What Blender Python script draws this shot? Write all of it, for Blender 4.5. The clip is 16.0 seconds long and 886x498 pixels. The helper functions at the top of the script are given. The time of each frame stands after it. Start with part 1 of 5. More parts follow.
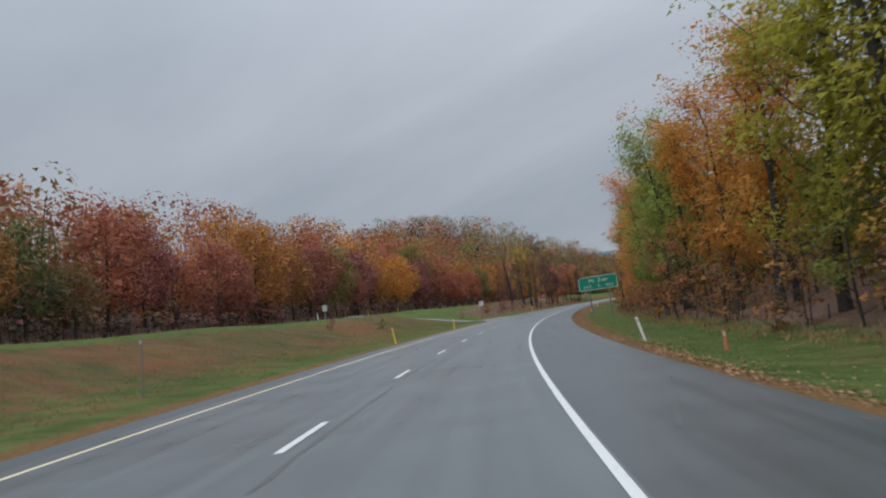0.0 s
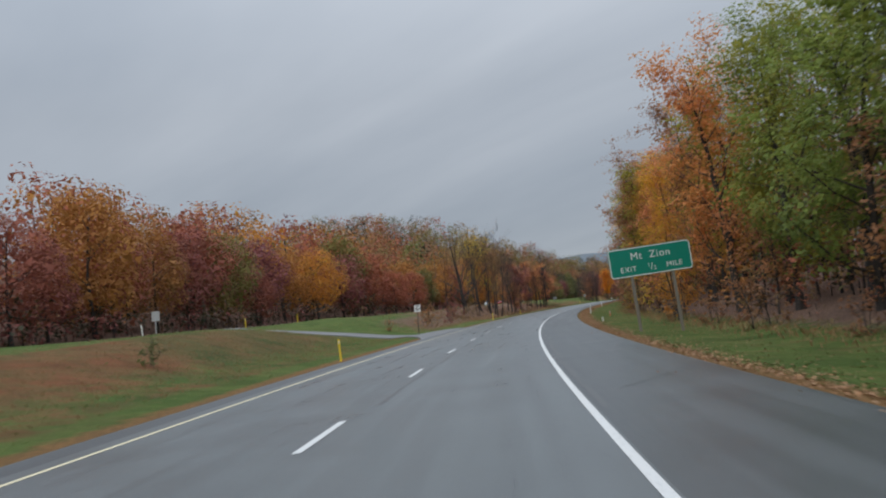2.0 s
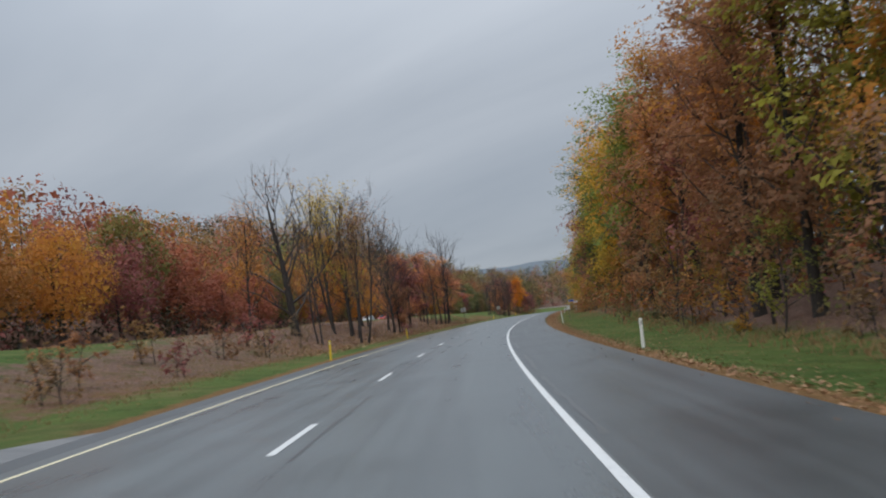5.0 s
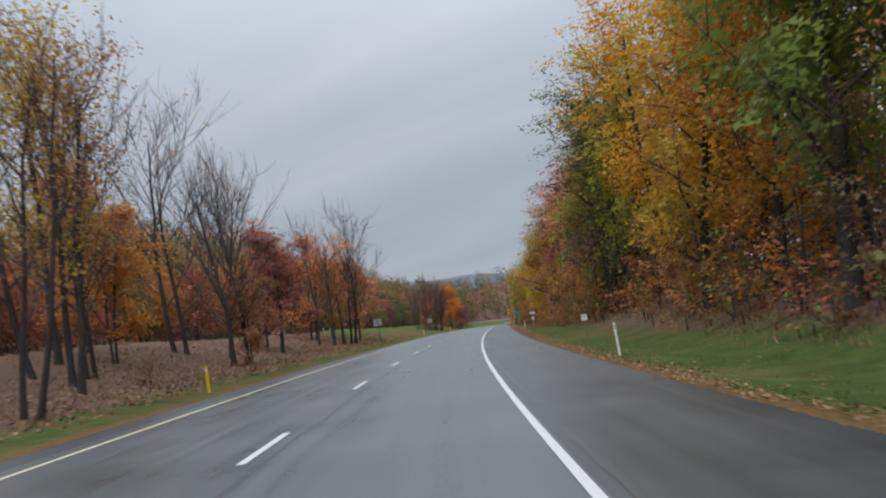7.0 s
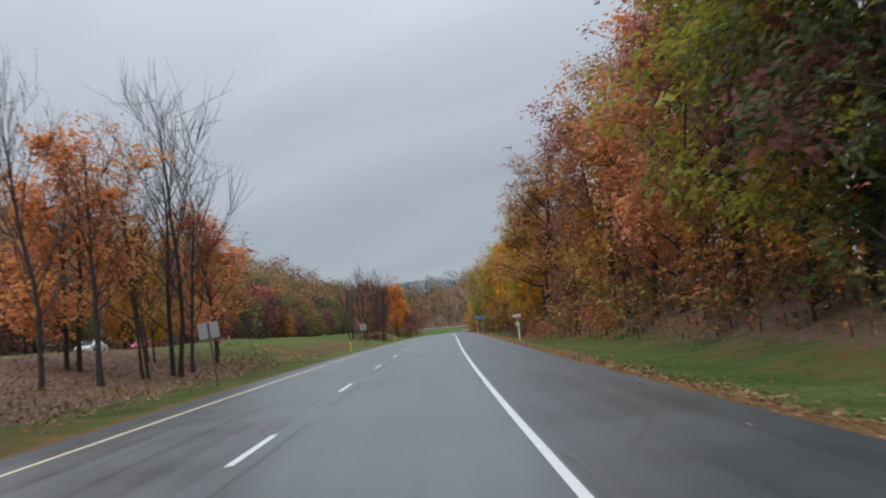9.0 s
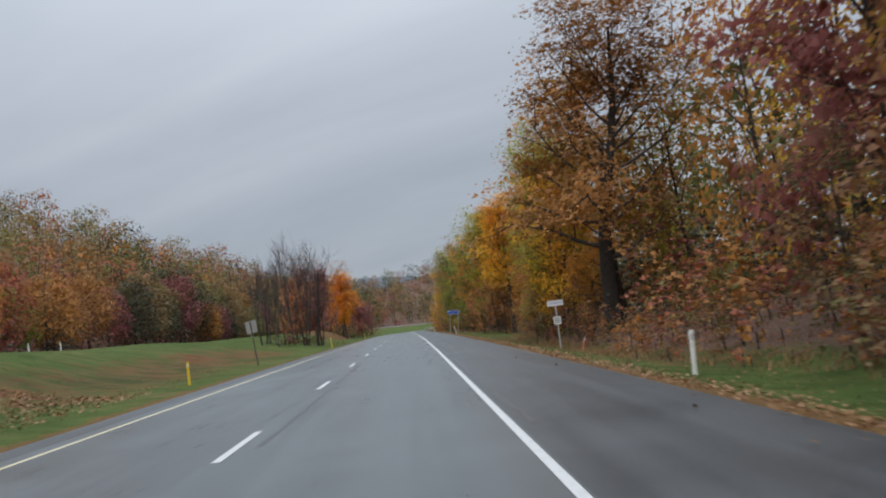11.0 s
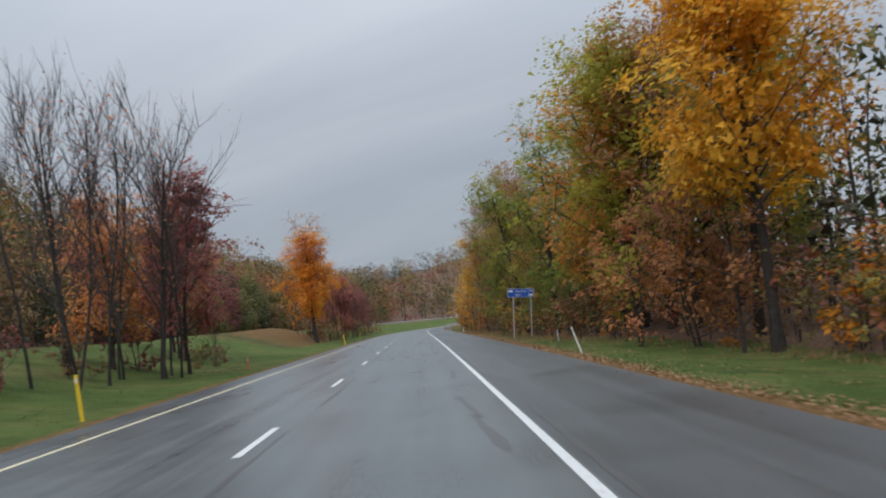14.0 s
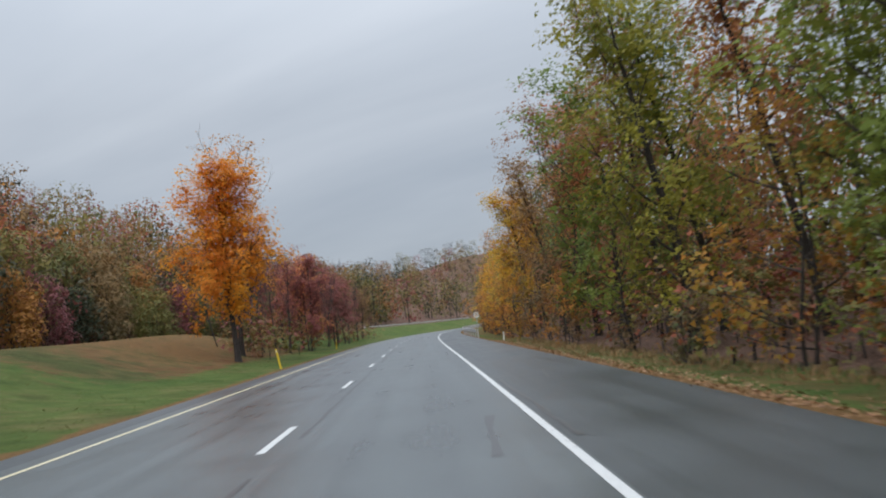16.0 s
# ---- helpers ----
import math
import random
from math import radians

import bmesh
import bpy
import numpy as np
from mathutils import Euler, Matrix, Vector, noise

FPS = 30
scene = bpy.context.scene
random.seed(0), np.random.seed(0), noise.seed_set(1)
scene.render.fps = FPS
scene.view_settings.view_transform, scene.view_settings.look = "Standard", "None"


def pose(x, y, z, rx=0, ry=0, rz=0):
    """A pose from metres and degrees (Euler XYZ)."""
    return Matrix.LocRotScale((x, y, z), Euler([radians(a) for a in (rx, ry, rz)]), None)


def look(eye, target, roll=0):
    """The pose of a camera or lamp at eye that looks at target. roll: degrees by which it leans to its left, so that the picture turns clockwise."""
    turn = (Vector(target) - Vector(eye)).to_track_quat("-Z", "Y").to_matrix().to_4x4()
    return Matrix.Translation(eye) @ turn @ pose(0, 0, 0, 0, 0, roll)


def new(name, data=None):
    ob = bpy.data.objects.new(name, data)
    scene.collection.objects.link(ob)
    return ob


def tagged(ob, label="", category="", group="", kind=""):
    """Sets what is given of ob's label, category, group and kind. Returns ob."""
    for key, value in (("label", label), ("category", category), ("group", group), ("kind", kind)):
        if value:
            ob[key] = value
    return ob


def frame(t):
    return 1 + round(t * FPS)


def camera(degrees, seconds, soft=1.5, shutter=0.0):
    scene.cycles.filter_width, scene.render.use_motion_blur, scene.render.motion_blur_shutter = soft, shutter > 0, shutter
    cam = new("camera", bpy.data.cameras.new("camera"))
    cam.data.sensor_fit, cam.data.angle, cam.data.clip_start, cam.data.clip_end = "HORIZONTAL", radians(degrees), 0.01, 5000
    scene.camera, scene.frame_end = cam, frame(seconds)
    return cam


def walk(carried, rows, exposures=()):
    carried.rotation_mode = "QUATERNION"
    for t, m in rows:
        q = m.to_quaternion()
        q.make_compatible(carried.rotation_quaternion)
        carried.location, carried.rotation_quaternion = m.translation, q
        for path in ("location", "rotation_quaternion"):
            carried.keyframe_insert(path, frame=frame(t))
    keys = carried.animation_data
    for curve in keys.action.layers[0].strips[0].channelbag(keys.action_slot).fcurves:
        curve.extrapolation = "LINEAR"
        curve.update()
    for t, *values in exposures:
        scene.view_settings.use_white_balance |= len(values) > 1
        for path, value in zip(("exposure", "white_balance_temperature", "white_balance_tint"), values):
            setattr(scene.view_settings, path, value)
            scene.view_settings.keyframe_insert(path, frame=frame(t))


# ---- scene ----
PI = math.pi

# the road in plan: station s in metres along the driven lane, heading rate by knots
SPEED = 24.3587
KNOTS_T = np.array([-6, 0, 2.5, 5, 7.5, 10, 12.5, 15, 17.5, 20, 22.5, 25, 34.0])
KNOTS_K = np.array([-2.2, -2.2422, -1.5896, -1.5209, -1.6005, -0.5884, 0.1015, 0.0817, 0.1442, -1.0827, -2.3, -2.6, -2.6])
GRADE_T = np.array([-6, 0, 5, 10, 15, 20, 25, 34.0])
GRADE = np.array([1.5758, 1.4572, 2.1745, 2.1193, 1.4545, 1.2713, 0.9172, 0.6]) / 100
STEP_T = np.arange(-4, 30.001, 0.05)
ST = STEP_T * SPEED
RATE = np.interp(STEP_T, KNOTS_T, KNOTS_K)


def summed(values):
    out = np.concatenate([[0], np.cumsum((values[1:] + values[:-1]) / 2 * 0.05)])
    return out - np.interp(0, STEP_T, out)


HEAD = np.radians(summed(RATE))
RX = summed(-np.sin(HEAD) * SPEED)
RY = summed(np.cos(HEAD) * SPEED)
RZ = summed(np.interp(STEP_T, GRADE_T, GRADE) * SPEED)


def on_road(s, lat, up=0.0):
    """World place of a station, an offset to the right of the driven line and a height over the road."""
    a = np.interp(s, ST, HEAD)
    return (float(np.interp(s, ST, RX) + np.cos(a) * lat), float(np.interp(s, ST, RY) + np.sin(a) * lat),
            float(np.interp(s, ST, RZ) + up))


def heading(s):
    return math.degrees(float(np.interp(s, ST, HEAD)))


def road_pose(s, lat, up=0.0, turn=0.0, lean=0.0, pitch=0.0):
    return pose(*on_road(s, lat, up), pitch, lean, heading(s) + turn)


# ---- camera ----
cam = camera(51.84, 16.0, soft=2.0, shutter=0.2)
PATH = [
    (0.0, 0.057, 0.024, 1.378, 95.170, -6.631, 1.696),
    (0.5, 0.155, 12.204, 1.560, 95.310, -6.650, 1.252),
    (1.0, 0.510, 24.678, 1.756, 95.209, -6.729, 0.629),
    (1.5, 0.971, 36.490, 1.949, 95.367, -6.627, -0.422),
    (2.0, 1.724, 48.904, 2.162, 95.326, -6.821, -1.413),
    (2.5, 2.702, 61.325, 2.384, 95.298, -6.866, -2.171),
    (3.0, 3.725, 72.794, 2.597, 95.328, -7.015, -3.506),
    (3.5, 4.925, 84.783, 2.829, 95.419, -6.574, -4.739),
    (4.0, 6.450, 97.158, 3.077, 95.433, -7.080, -5.774),
    (4.5, 8.034, 109.262, 3.330, 95.473, -7.186, -6.955),
    (5.0, 9.780, 121.343, 3.591, 95.541, -7.134, -8.113),
    (5.5, 11.687, 133.400, 3.856, 95.622, -7.018, -9.266),
    (6.0, 13.756, 145.431, 4.120, 95.703, -6.931, -10.428),
    (6.5, 15.989, 157.432, 4.384, 95.774, -6.968, -11.610),
    (7.0, 18.487, 169.299, 4.645, 95.867, -6.955, -12.718),
    (7.5, 21.157, 181.313, 4.910, 95.875, -7.187, -13.827),
    (8.0, 23.897, 193.214, 5.172, 96.074, -6.579, -14.706),
    (8.5, 26.739, 204.809, 5.427, 95.987, -6.877, -15.227),
    (9.0, 29.680, 216.710, 5.688, 95.910, -6.851, -15.974),
    (9.5, 32.751, 228.471, 5.947, 95.875, -6.815, -16.666),
    (10.0, 35.902, 240.210, 6.205, 95.750, -6.891, -17.346),
    (10.5, 39.114, 251.933, 6.459, 95.591, -7.028, -17.977),
    (11.0, 42.372, 263.643, 6.704, 95.449, -7.171, -18.525),
    (11.5, 45.662, 275.344, 6.941, 95.379, -7.267, -18.937),
    (12.0, 48.933, 286.836, 7.167, 95.291, -7.169, -19.218),
    (12.5, 52.387, 298.950, 7.396, 95.502, -6.893, -18.384),
    (13.0, 55.654, 310.426, 7.605, 95.301, -6.901, -18.187),
    (13.5, 59.056, 322.323, 7.814, 95.277, -6.841, -17.883),
    (14.0, 62.277, 333.931, 8.009, 95.244, -6.813, -17.684),
    (14.5, 65.600, 345.784, 8.201, 95.145, -6.815, -17.480),
    (15.0, 68.818, 357.133, 8.376, 95.133, -6.993, -17.164),
    (15.5, 71.825, 368.287, 8.543, 95.291, -6.978, -17.411),
    (16.0, 75.169, 380.397, 8.723, 95.405, -6.927, -17.370),
]

walk(cam, [(t, pose(x, y, z, rx, 0, rz) @ pose(0, 0, 0, 0, 0, roll)) for t, x, y, z, rx, roll, rz in PATH],
     exposures=[(0, -0.22), (4, -0.24), (6.5, -0.08), (9, -0.05), (11.5, -0.1), (14, -0.1), (16, 0.04)])

# ---- world and sun ----
SUN_UP, SUN_ROUND = 46.0, 215.0
world = bpy.data.worlds.new("overcast_sky")
scene.world = world
world.use_nodes = True
wn, wl = world.node_tree.nodes, world.node_tree.links
wn.clear()


def wnode(kind, **sets):
    n = wn.new(kind)
    for key, value in sets.items():
        n.inputs[key.replace("_", " ")].default_value = value
    return n


w_out, w_bg = wn.new("ShaderNodeOutputWorld"), wn.new("ShaderNodeBackground")
w_sky = wn.new("ShaderNodeTexSky")
w_sky.sky_type, w_sky.sun_disc = "NISHITA", False
w_sky.sun_elevation, w_sky.sun_rotation = radians(SUN_UP), radians(SUN_ROUND)
w_co = wn.new("ShaderNodeTexCoord")
w_sep = wn.new("ShaderNodeSeparateXYZ")
wl.new(w_co.outputs["Generated"], w_sep.inputs[0])
# clouds lie on a flat layer: direction over height
w_h = wn.new("ShaderNodeMath"); w_h.operation = "ADD"; w_h.inputs[1].default_value = 0.13
w_hm = wn.new("ShaderNodeMath"); w_hm.operation = "MAXIMUM"; w_hm.inputs[1].default_value = 0.06
w_dx = wn.new("ShaderNodeMath"); w_dx.operation = "DIVIDE"
w_dy = wn.new("ShaderNodeMath"); w_dy.operation = "DIVIDE"
w_com = wn.new("ShaderNodeCombineXYZ")
wl.new(w_sep.outputs["Z"], w_h.inputs[0]); wl.new(w_h.outputs[0], w_hm.inputs[0])
wl.new(w_sep.outputs["X"], w_dx.inputs[0]); wl.new(w_hm.outputs[0], w_dx.inputs[1])
wl.new(w_sep.outputs["Y"], w_dy.inputs[0]); wl.new(w_hm.outputs[0], w_dy.inputs[1])
wl.new(w_dx.outputs[0], w_com.inputs[0]); wl.new(w_dy.outputs[0], w_com.inputs[1])
w_map = wn.new("ShaderNodeMapping")
w_map.vector_type = "TEXTURE"  # streaks of cloud run away to the left of the road
w_map.inputs["Rotation"].default_value = (0, 0, radians(128))
w_map.inputs["Scale"].default_value = (3.2, 1.5, 1)
w_map.inputs["Location"].default_value = (0.35, 0.3, 0)
wl.new(w_com.outputs[0], w_map.inputs[0])
w_n1 = wnode("ShaderNodeTexNoise", Scale=1.0, Detail=5.0, Roughness=0.48, Distortion=0.5)
w_n2 = wnode("ShaderNodeTexNoise", Scale=3.4, Detail=4.0, Roughness=0.5, Distortion=0.3)
wl.new(w_map.outputs[0], w_n1.inputs["Vector"]); wl.new(w_map.outputs[0], w_n2.inputs["Vector"])
w_mix = wn.new("ShaderNodeMix"); w_mix.inputs[0].default_value = 0.16
wl.new(w_n1.outputs["Fac"], w_mix.inputs[2]); wl.new(w_n2.outputs["Fac"], w_mix.inputs[3])
w_ramp = wn.new("ShaderNodeValToRGB")
w_ramp.color_ramp.elements[0].position, w_ramp.color_ramp.elements[0].color = 0.34, (0.375, 0.425, 0.495, 1)
w_ramp.color_ramp.elements[1].position, w_ramp.color_ramp.elements[1].color = 0.66, (0.555, 0.602, 0.668, 1)
wl.new(w_mix.outputs[0], w_ramp.inputs[0])
# an overcast sky is brighter towards the zenith
w_rise = wn.new("ShaderNodeValToRGB")
w_rise.color_ramp.elements[0].position, w_rise.color_ramp.elements[0].color = 0.0, (0.345, 0.345, 0.345, 1)
w_rise.color_ramp.elements[1].position, w_rise.color_ramp.elements[1].color = 1.0, (1.35, 1.35, 1.35, 1)
for place, level in ((0.10, 0.375), (0.26, 0.425), (0.45, 0.60)):
    stop = w_rise.color_ramp.elements.new(place)
    stop.color = (level, level, level, 1)
wl.new(w_sep.outputs["Z"], w_rise.inputs[0])
w_twice = wn.new("ShaderNodeMath"); w_twice.operation = "MULTIPLY"; w_twice.inputs[1].default_value = 2.05
wl.new(w_rise.outputs[0], w_twice.inputs[0])
w_bright = wn.new("ShaderNodeVectorMath"); w_bright.operation = "SCALE"
wl.new(w_ramp.outputs[0], w_bright.inputs[0]); wl.new(w_twice.outputs[0], w_bright.inputs["Scale"])
w_dim = wn.new("ShaderNodeVectorMath"); w_dim.operation = "SCALE"; w_dim.inputs["Scale"].default_value = 0.1
wl.new(w_sky.outputs[0], w_dim.inputs[0])
w_all = wn.new("ShaderNodeMix"); w_all.data_type = "RGBA"; w_all.inputs[0].default_value = 0.94
wl.new(w_dim.outputs[0], w_all.inputs[6]); wl.new(w_bright.outputs[0], w_all.inputs[7])
wl.new(w_all.outputs[2], w_bg.inputs[0]); w_bg.inputs[1].default_value = 1.2
wl.new(w_bg.outputs[0], w_out.inputs[0])

sun = new("sun", bpy.data.lights.new("sun", "SUN"))
sun.data.energy, sun.data.angle, sun.data.color = 1.1, radians(30), (1.0, 0.96, 0.9)
sun.matrix_world = look((0, 0, 60), (math.sin(radians(SUN_ROUND)) * -60 / math.tan(radians(SUN_UP)), math.cos(radians(SUN_ROUND)) * -60 / math.tan(radians(SUN_UP)), 0))


# ---- materials ----
class Mat:
    """A small builder for node materials."""

    def __init__(self, name):
        self.m = bpy.data.materials.new(name)
        self.m.use_nodes = True
        self.t = self.m.node_tree
        self.b = self.t.nodes["Principled BSDF"]
        self.out = self.t.nodes["Material Output"]
        self.co = None

    def n(self, kind, **sets):
        node = self.t.nodes.new(kind)
        for key, value in sets.items():
            node.inputs[key.replace("_", " ")].default_value = value
        return node

    def link(self, a, b):
        self.t.links.new(a, b)

    def coords(self, kind="Object", scale=(1, 1, 1)):
        tc = self.n("ShaderNodeTexCoord")
        mp = self.n("ShaderNodeMapping")
        mp.inputs["Scale"].default_value = scale
        self.link(tc.outputs[kind], mp.inputs[0])
        return mp.outputs[0]

    def noise(self, co, scale, detail=4.0, rough=0.55, distort=0.0):
        n = self.n("ShaderNodeTexNoise", Scale=scale, Detail=detail, Roughness=rough, Distortion=distort)
        self.link(co, n.inputs["Vector"])
        return n.outputs["Fac"]

    def ramp(self, fac, *stops):
        r = self.n("ShaderNodeValToRGB")
        while len(r.color_ramp.elements) < len(stops):
            r.color_ramp.elements.new(0.5)
        for e, (p, c) in zip(r.color_ramp.elements, stops):
            e.position, e.color = p, (*(c if hasattr(c, "__len__") else (c, c, c)), 1)
        self.link(fac, r.inputs[0])
        return r.outputs[0]

    def mix(self, fac, a, b, mode="MIX"):
        m = self.n("ShaderNodeMix")
        m.data_type, m.blend_type = "RGBA", mode
        for sock, v in ((m.inputs[0], fac), (m.inputs[6], a), (m.inputs[7], b)):
            if isinstance(v, bpy.types.NodeSocket):
                self.link(v, sock)
            elif hasattr(v, "__len__"):
                sock.default_value = (*v, 1)
            else:
                sock.default_value = v
        return m.outputs[2]

    def math(self, op, a, b=0.0):
        m = self.n("ShaderNodeMath")
        m.operation = op
        for sock, v in ((m.inputs[0], a), (m.inputs[1], b)):
            if isinstance(v, bpy.types.NodeSocket):
                self.link(v, sock)
            else:
                sock.default_value = v
        return m.outputs[0]

    def bump(self, height, strength=0.3, distance=0.02):
        b = self.n("ShaderNodeBump", Strength=strength, Distance=distance)
        self.link(height, b.inputs["Height"])
        self.link(b.outputs[0], self.b.inputs["Normal"])

    def base(self, v):
        if isinstance(v, bpy.types.NodeSocket):
            self.link(v, self.b.inputs["Base Color"])
        else:
            self.b.inputs["Base Color"].default_value = (*v, 1)

    def set(self, rough=0.6, metal=0.0, spec=0.5):
        self.b.inputs["Roughness"].default_value = rough
        self.b.inputs["Metallic"].default_value = metal
        self.b.inputs["Specular IOR Level"].default_value = spec
        return self


def leaf_material(name, *colours, thin=0.48):
    """Leaves: each leaf takes its own tone out of a few, in patches through the crown."""
    m = Mat(name)
    g = m.n("ShaderNodeNewGeometry")
    oi = m.n("ShaderNodeObjectInfo")
    tc = m.n("ShaderNodeTexCoord")
    patch = m.noise(tc.outputs["Object"], 0.3, 3.0)
    f = m.math("MULTIPLY", m.math("SUBTRACT", patch, 0.5), 1.5)
    f = m.math("ADD", f, m.math("MULTIPLY", g.outputs["Random Per Island"], 0.12))
    f = m.math("ADD", f, m.math("MULTIPLY", m.math("SUBTRACT", oi.outputs["Random"], 0.5), 0.5))
    f = m.math("ADD", f, 0.38)
    stops = [(i / (len(colours) - 1), c) for i, c in enumerate(colours)]
    col = m.ramp(f, *stops)
    tone = m.ramp(m.math("FRACT", m.math("MULTIPLY", g.outputs["Random Per Island"], 37.0)), (0.0, 0.88), (1.0, 1.1))
    col = m.mix(1.0, col, tone, "MULTIPLY")
    m.base(col)
    m.set(0.62, 0, 0.22)
    tr = m.n("ShaderNodeBsdfTranslucent")
    m.link(col, tr.inputs[0])
    mx = m.n("ShaderNodeMixShader")
    mx.inputs[0].default_value = thin
    m.link(m.b.outputs[0], mx.inputs[1]); m.link(tr.outputs[0], mx.inputs[2]); m.link(mx.outputs[0], m.out.inputs[0])
    return m.m


GREEN, OLIVE, YELLOW, ORANGE = (0.215, 0.27, 0.07), (0.36, 0.33, 0.065), (0.72, 0.48, 0.075), (0.66, 0.295, 0.07)
RUST, RED, BROWN, DARK = (0.40, 0.195, 0.105), (0.47, 0.135, 0.105), (0.33, 0.22, 0.125), (0.15, 0.19, 0.085)
LIME = (0.50, 0.46, 0.07)
LEAF = {
    "g": leaf_material("leaves_green", (0.19, 0.25, 0.075), (0.25, 0.32, 0.075), (0.30, 0.34, 0.07), OLIVE),
    "l": leaf_material("leaves_yellow_green", GREEN, OLIVE, LIME, (0.42, 0.38, 0.07)),
    "y": leaf_material("leaves_yellow", OLIVE, YELLOW, (0.84, 0.44, 0.05), ORANGE),
    "o": leaf_material("leaves_orange", OLIVE, (0.62, 0.28, 0.06), ORANGE, YELLOW),
    "r": leaf_material("leaves_rust", BROWN, RUST, (0.50, 0.235, 0.095), RED),
    "d": leaf_material("leaves_red", (0.64, 0.23, 0.14), (0.72, 0.30, 0.14), (0.76, 0.345, 0.125), (0.76, 0.39, 0.105)),
    "m": leaf_material("leaves_maroon", (0.30, 0.125, 0.115), (0.37, 0.14, 0.13), (0.42, 0.15, 0.125), RUST),
    "b": leaf_material("leaves_brown", DARK, BROWN, (0.40, 0.23, 0.085), RUST),
    "k": leaf_material("leaves_dark_green", (0.10, 0.14, 0.06), DARK, GREEN, BROWN),
    # darker leaves of the large woods; their crowns' shade is put into the colour
    "M": leaf_material("leaves_shaded_maroon", (0.20, 0.085, 0.085), (0.27, 0.095, 0.10), (0.34, 0.115, 0.095), (0.30, 0.16, 0.09), thin=0.22),
    "B": leaf_material("leaves_shaded_russet", (0.19, 0.15, 0.075), (0.27, 0.18, 0.085), (0.34, 0.20, 0.08), (0.30, 0.15, 0.08), thin=0.25),
    "K": leaf_material("leaves_shaded_olive", (0.125, 0.14, 0.06), (0.18, 0.18, 0.065), (0.26, 0.22, 0.065), (0.29, 0.19, 0.075), thin=0.25),
    # near-black leaves: the gloom under the trees is put into this colour
    "N": leaf_material("leaves_shade_dark", (0.045, 0.055, 0.032), (0.062, 0.072, 0.04), (0.085, 0.075, 0.045), (0.095, 0.06, 0.05), thin=0.1),
    "R": leaf_material("leaves_shaded_brick", (0.31, 0.12, 0.085), (0.39, 0.13, 0.085), (0.46, 0.155, 0.075), (0.40, 0.10, 0.085), thin=0.22),
    "O": leaf_material("leaves_shaded_ochre", (0.32, 0.185, 0.07), (0.43, 0.195, 0.062), (0.50, 0.235, 0.058), (0.38, 0.135, 0.06), thin=0.22),
    "Y": leaf_material("leaves_golden", (0.87, 0.53, 0.055), (0.87, 0.45, 0.05), (0.84, 0.36, 0.045), (0.74, 0.25, 0.05)),
}
TONE = {"g": "green", "l": "yellow-green", "y": "yellow", "o": "orange", "r": "rust-brown", "d": "red", "m": "maroon",
        "M": "dark maroon", "N": "shade-dark", "B": "russet", "K": "olive", "R": "brick-red", "O": "ochre", "b": "brown", "k": "dark green", "Y": "golden orange"}


def bark_material(name, dark, middle, pale):
    m = Mat(name)
    co = m.coords("Object", (6, 6, 1.2))
    n = m.noise(co, 3.0, 6.0, 0.65)
    m.base(m.ramp(n, (0.3, dark), (0.6, middle), (0.8, pale)))
    m.set(0.9, 0, 0.2)
    m.bump(n, 0.6, 0.03)
    return m.m


def asphalt_material(name, dark, light, shine=0.34):
    m = Mat(name)
    tc = m.n("ShaderNodeTexCoord")
    uv = m.n("ShaderNodeUVMap")
    sep = m.n("ShaderNodeSeparateXYZ")
    m.link(uv.outputs[0], sep.inputs[0])
    grit = m.noise(tc.outputs["Object"], 55.0, 3.0, 0.7)
    blot = m.noise(tc.outputs["Object"], 0.35, 5.0, 0.6)
    mp = m.n("ShaderNodeMapping")
    mp.inputs["Scale"].default_value = (1.3, 0.03, 1)
    m.link(uv.outputs[0], mp.inputs[0])
    streak = m.noise(mp.outputs[0], 1.6, 5.0, 0.6)
    f = m.math("ADD", m.math("MULTIPLY", streak, 0.55), m.math("MULTIPLY", blot, 0.45))
    col = m.ramp(f, (0.40, dark), (0.60, light))
    col = m.mix(0.55, col, m.ramp(grit, (0.3, 0.45), (0.7, 1.5)), "MULTIPLY")
    m.base(col)
    m.set(shine, 0, 0.5)
    rough = m.ramp(m.math("ADD", m.math("MULTIPLY", f, 0.8), m.math("MULTIPLY", grit, 0.2)), (0.3, shine - 0.06), (0.7, shine + 0.16))
    m.link(rough, m.b.inputs["Roughness"])
    m.bump(grit, 0.25, 0.006)
    return m.m


def paint_material(name, colour, worn):
    m = Mat(name)
    tc = m.n("ShaderNodeTexCoord")
    n = m.noise(tc.outputs["Object"], 9.0, 6.0, 0.7)
    m.base(m.mix(m.ramp(n, (0.56, 0.0), (0.72, 0.75)), colour, worn))
    m.set(0.5)
    m.bump(n, 0.2, 0.004)
    return m.m


def plain_material(name, colour, rough=0.5, metal=0.0, wear=0.25, scale=7.0, dirt=(0.16, 0.14, 0.11)):
    m = Mat(name)
    tc = m.n("ShaderNodeTexCoord")
    n = m.noise(tc.outputs["Object"], scale, 5.0, 0.65)
    fine = m.noise(tc.outputs["Object"], scale * 9, 3.0, 0.6)
    col = m.mix(m.ramp(n, (0.5, 0.0), (0.85, wear)), colour, dirt)
    col = m.mix(0.3, col, m.ramp(fine, (0.3, 0.8), (0.7, 1.15)), "MULTIPLY")
    m.base(col)
    m.set(rough, metal)
    return m.m


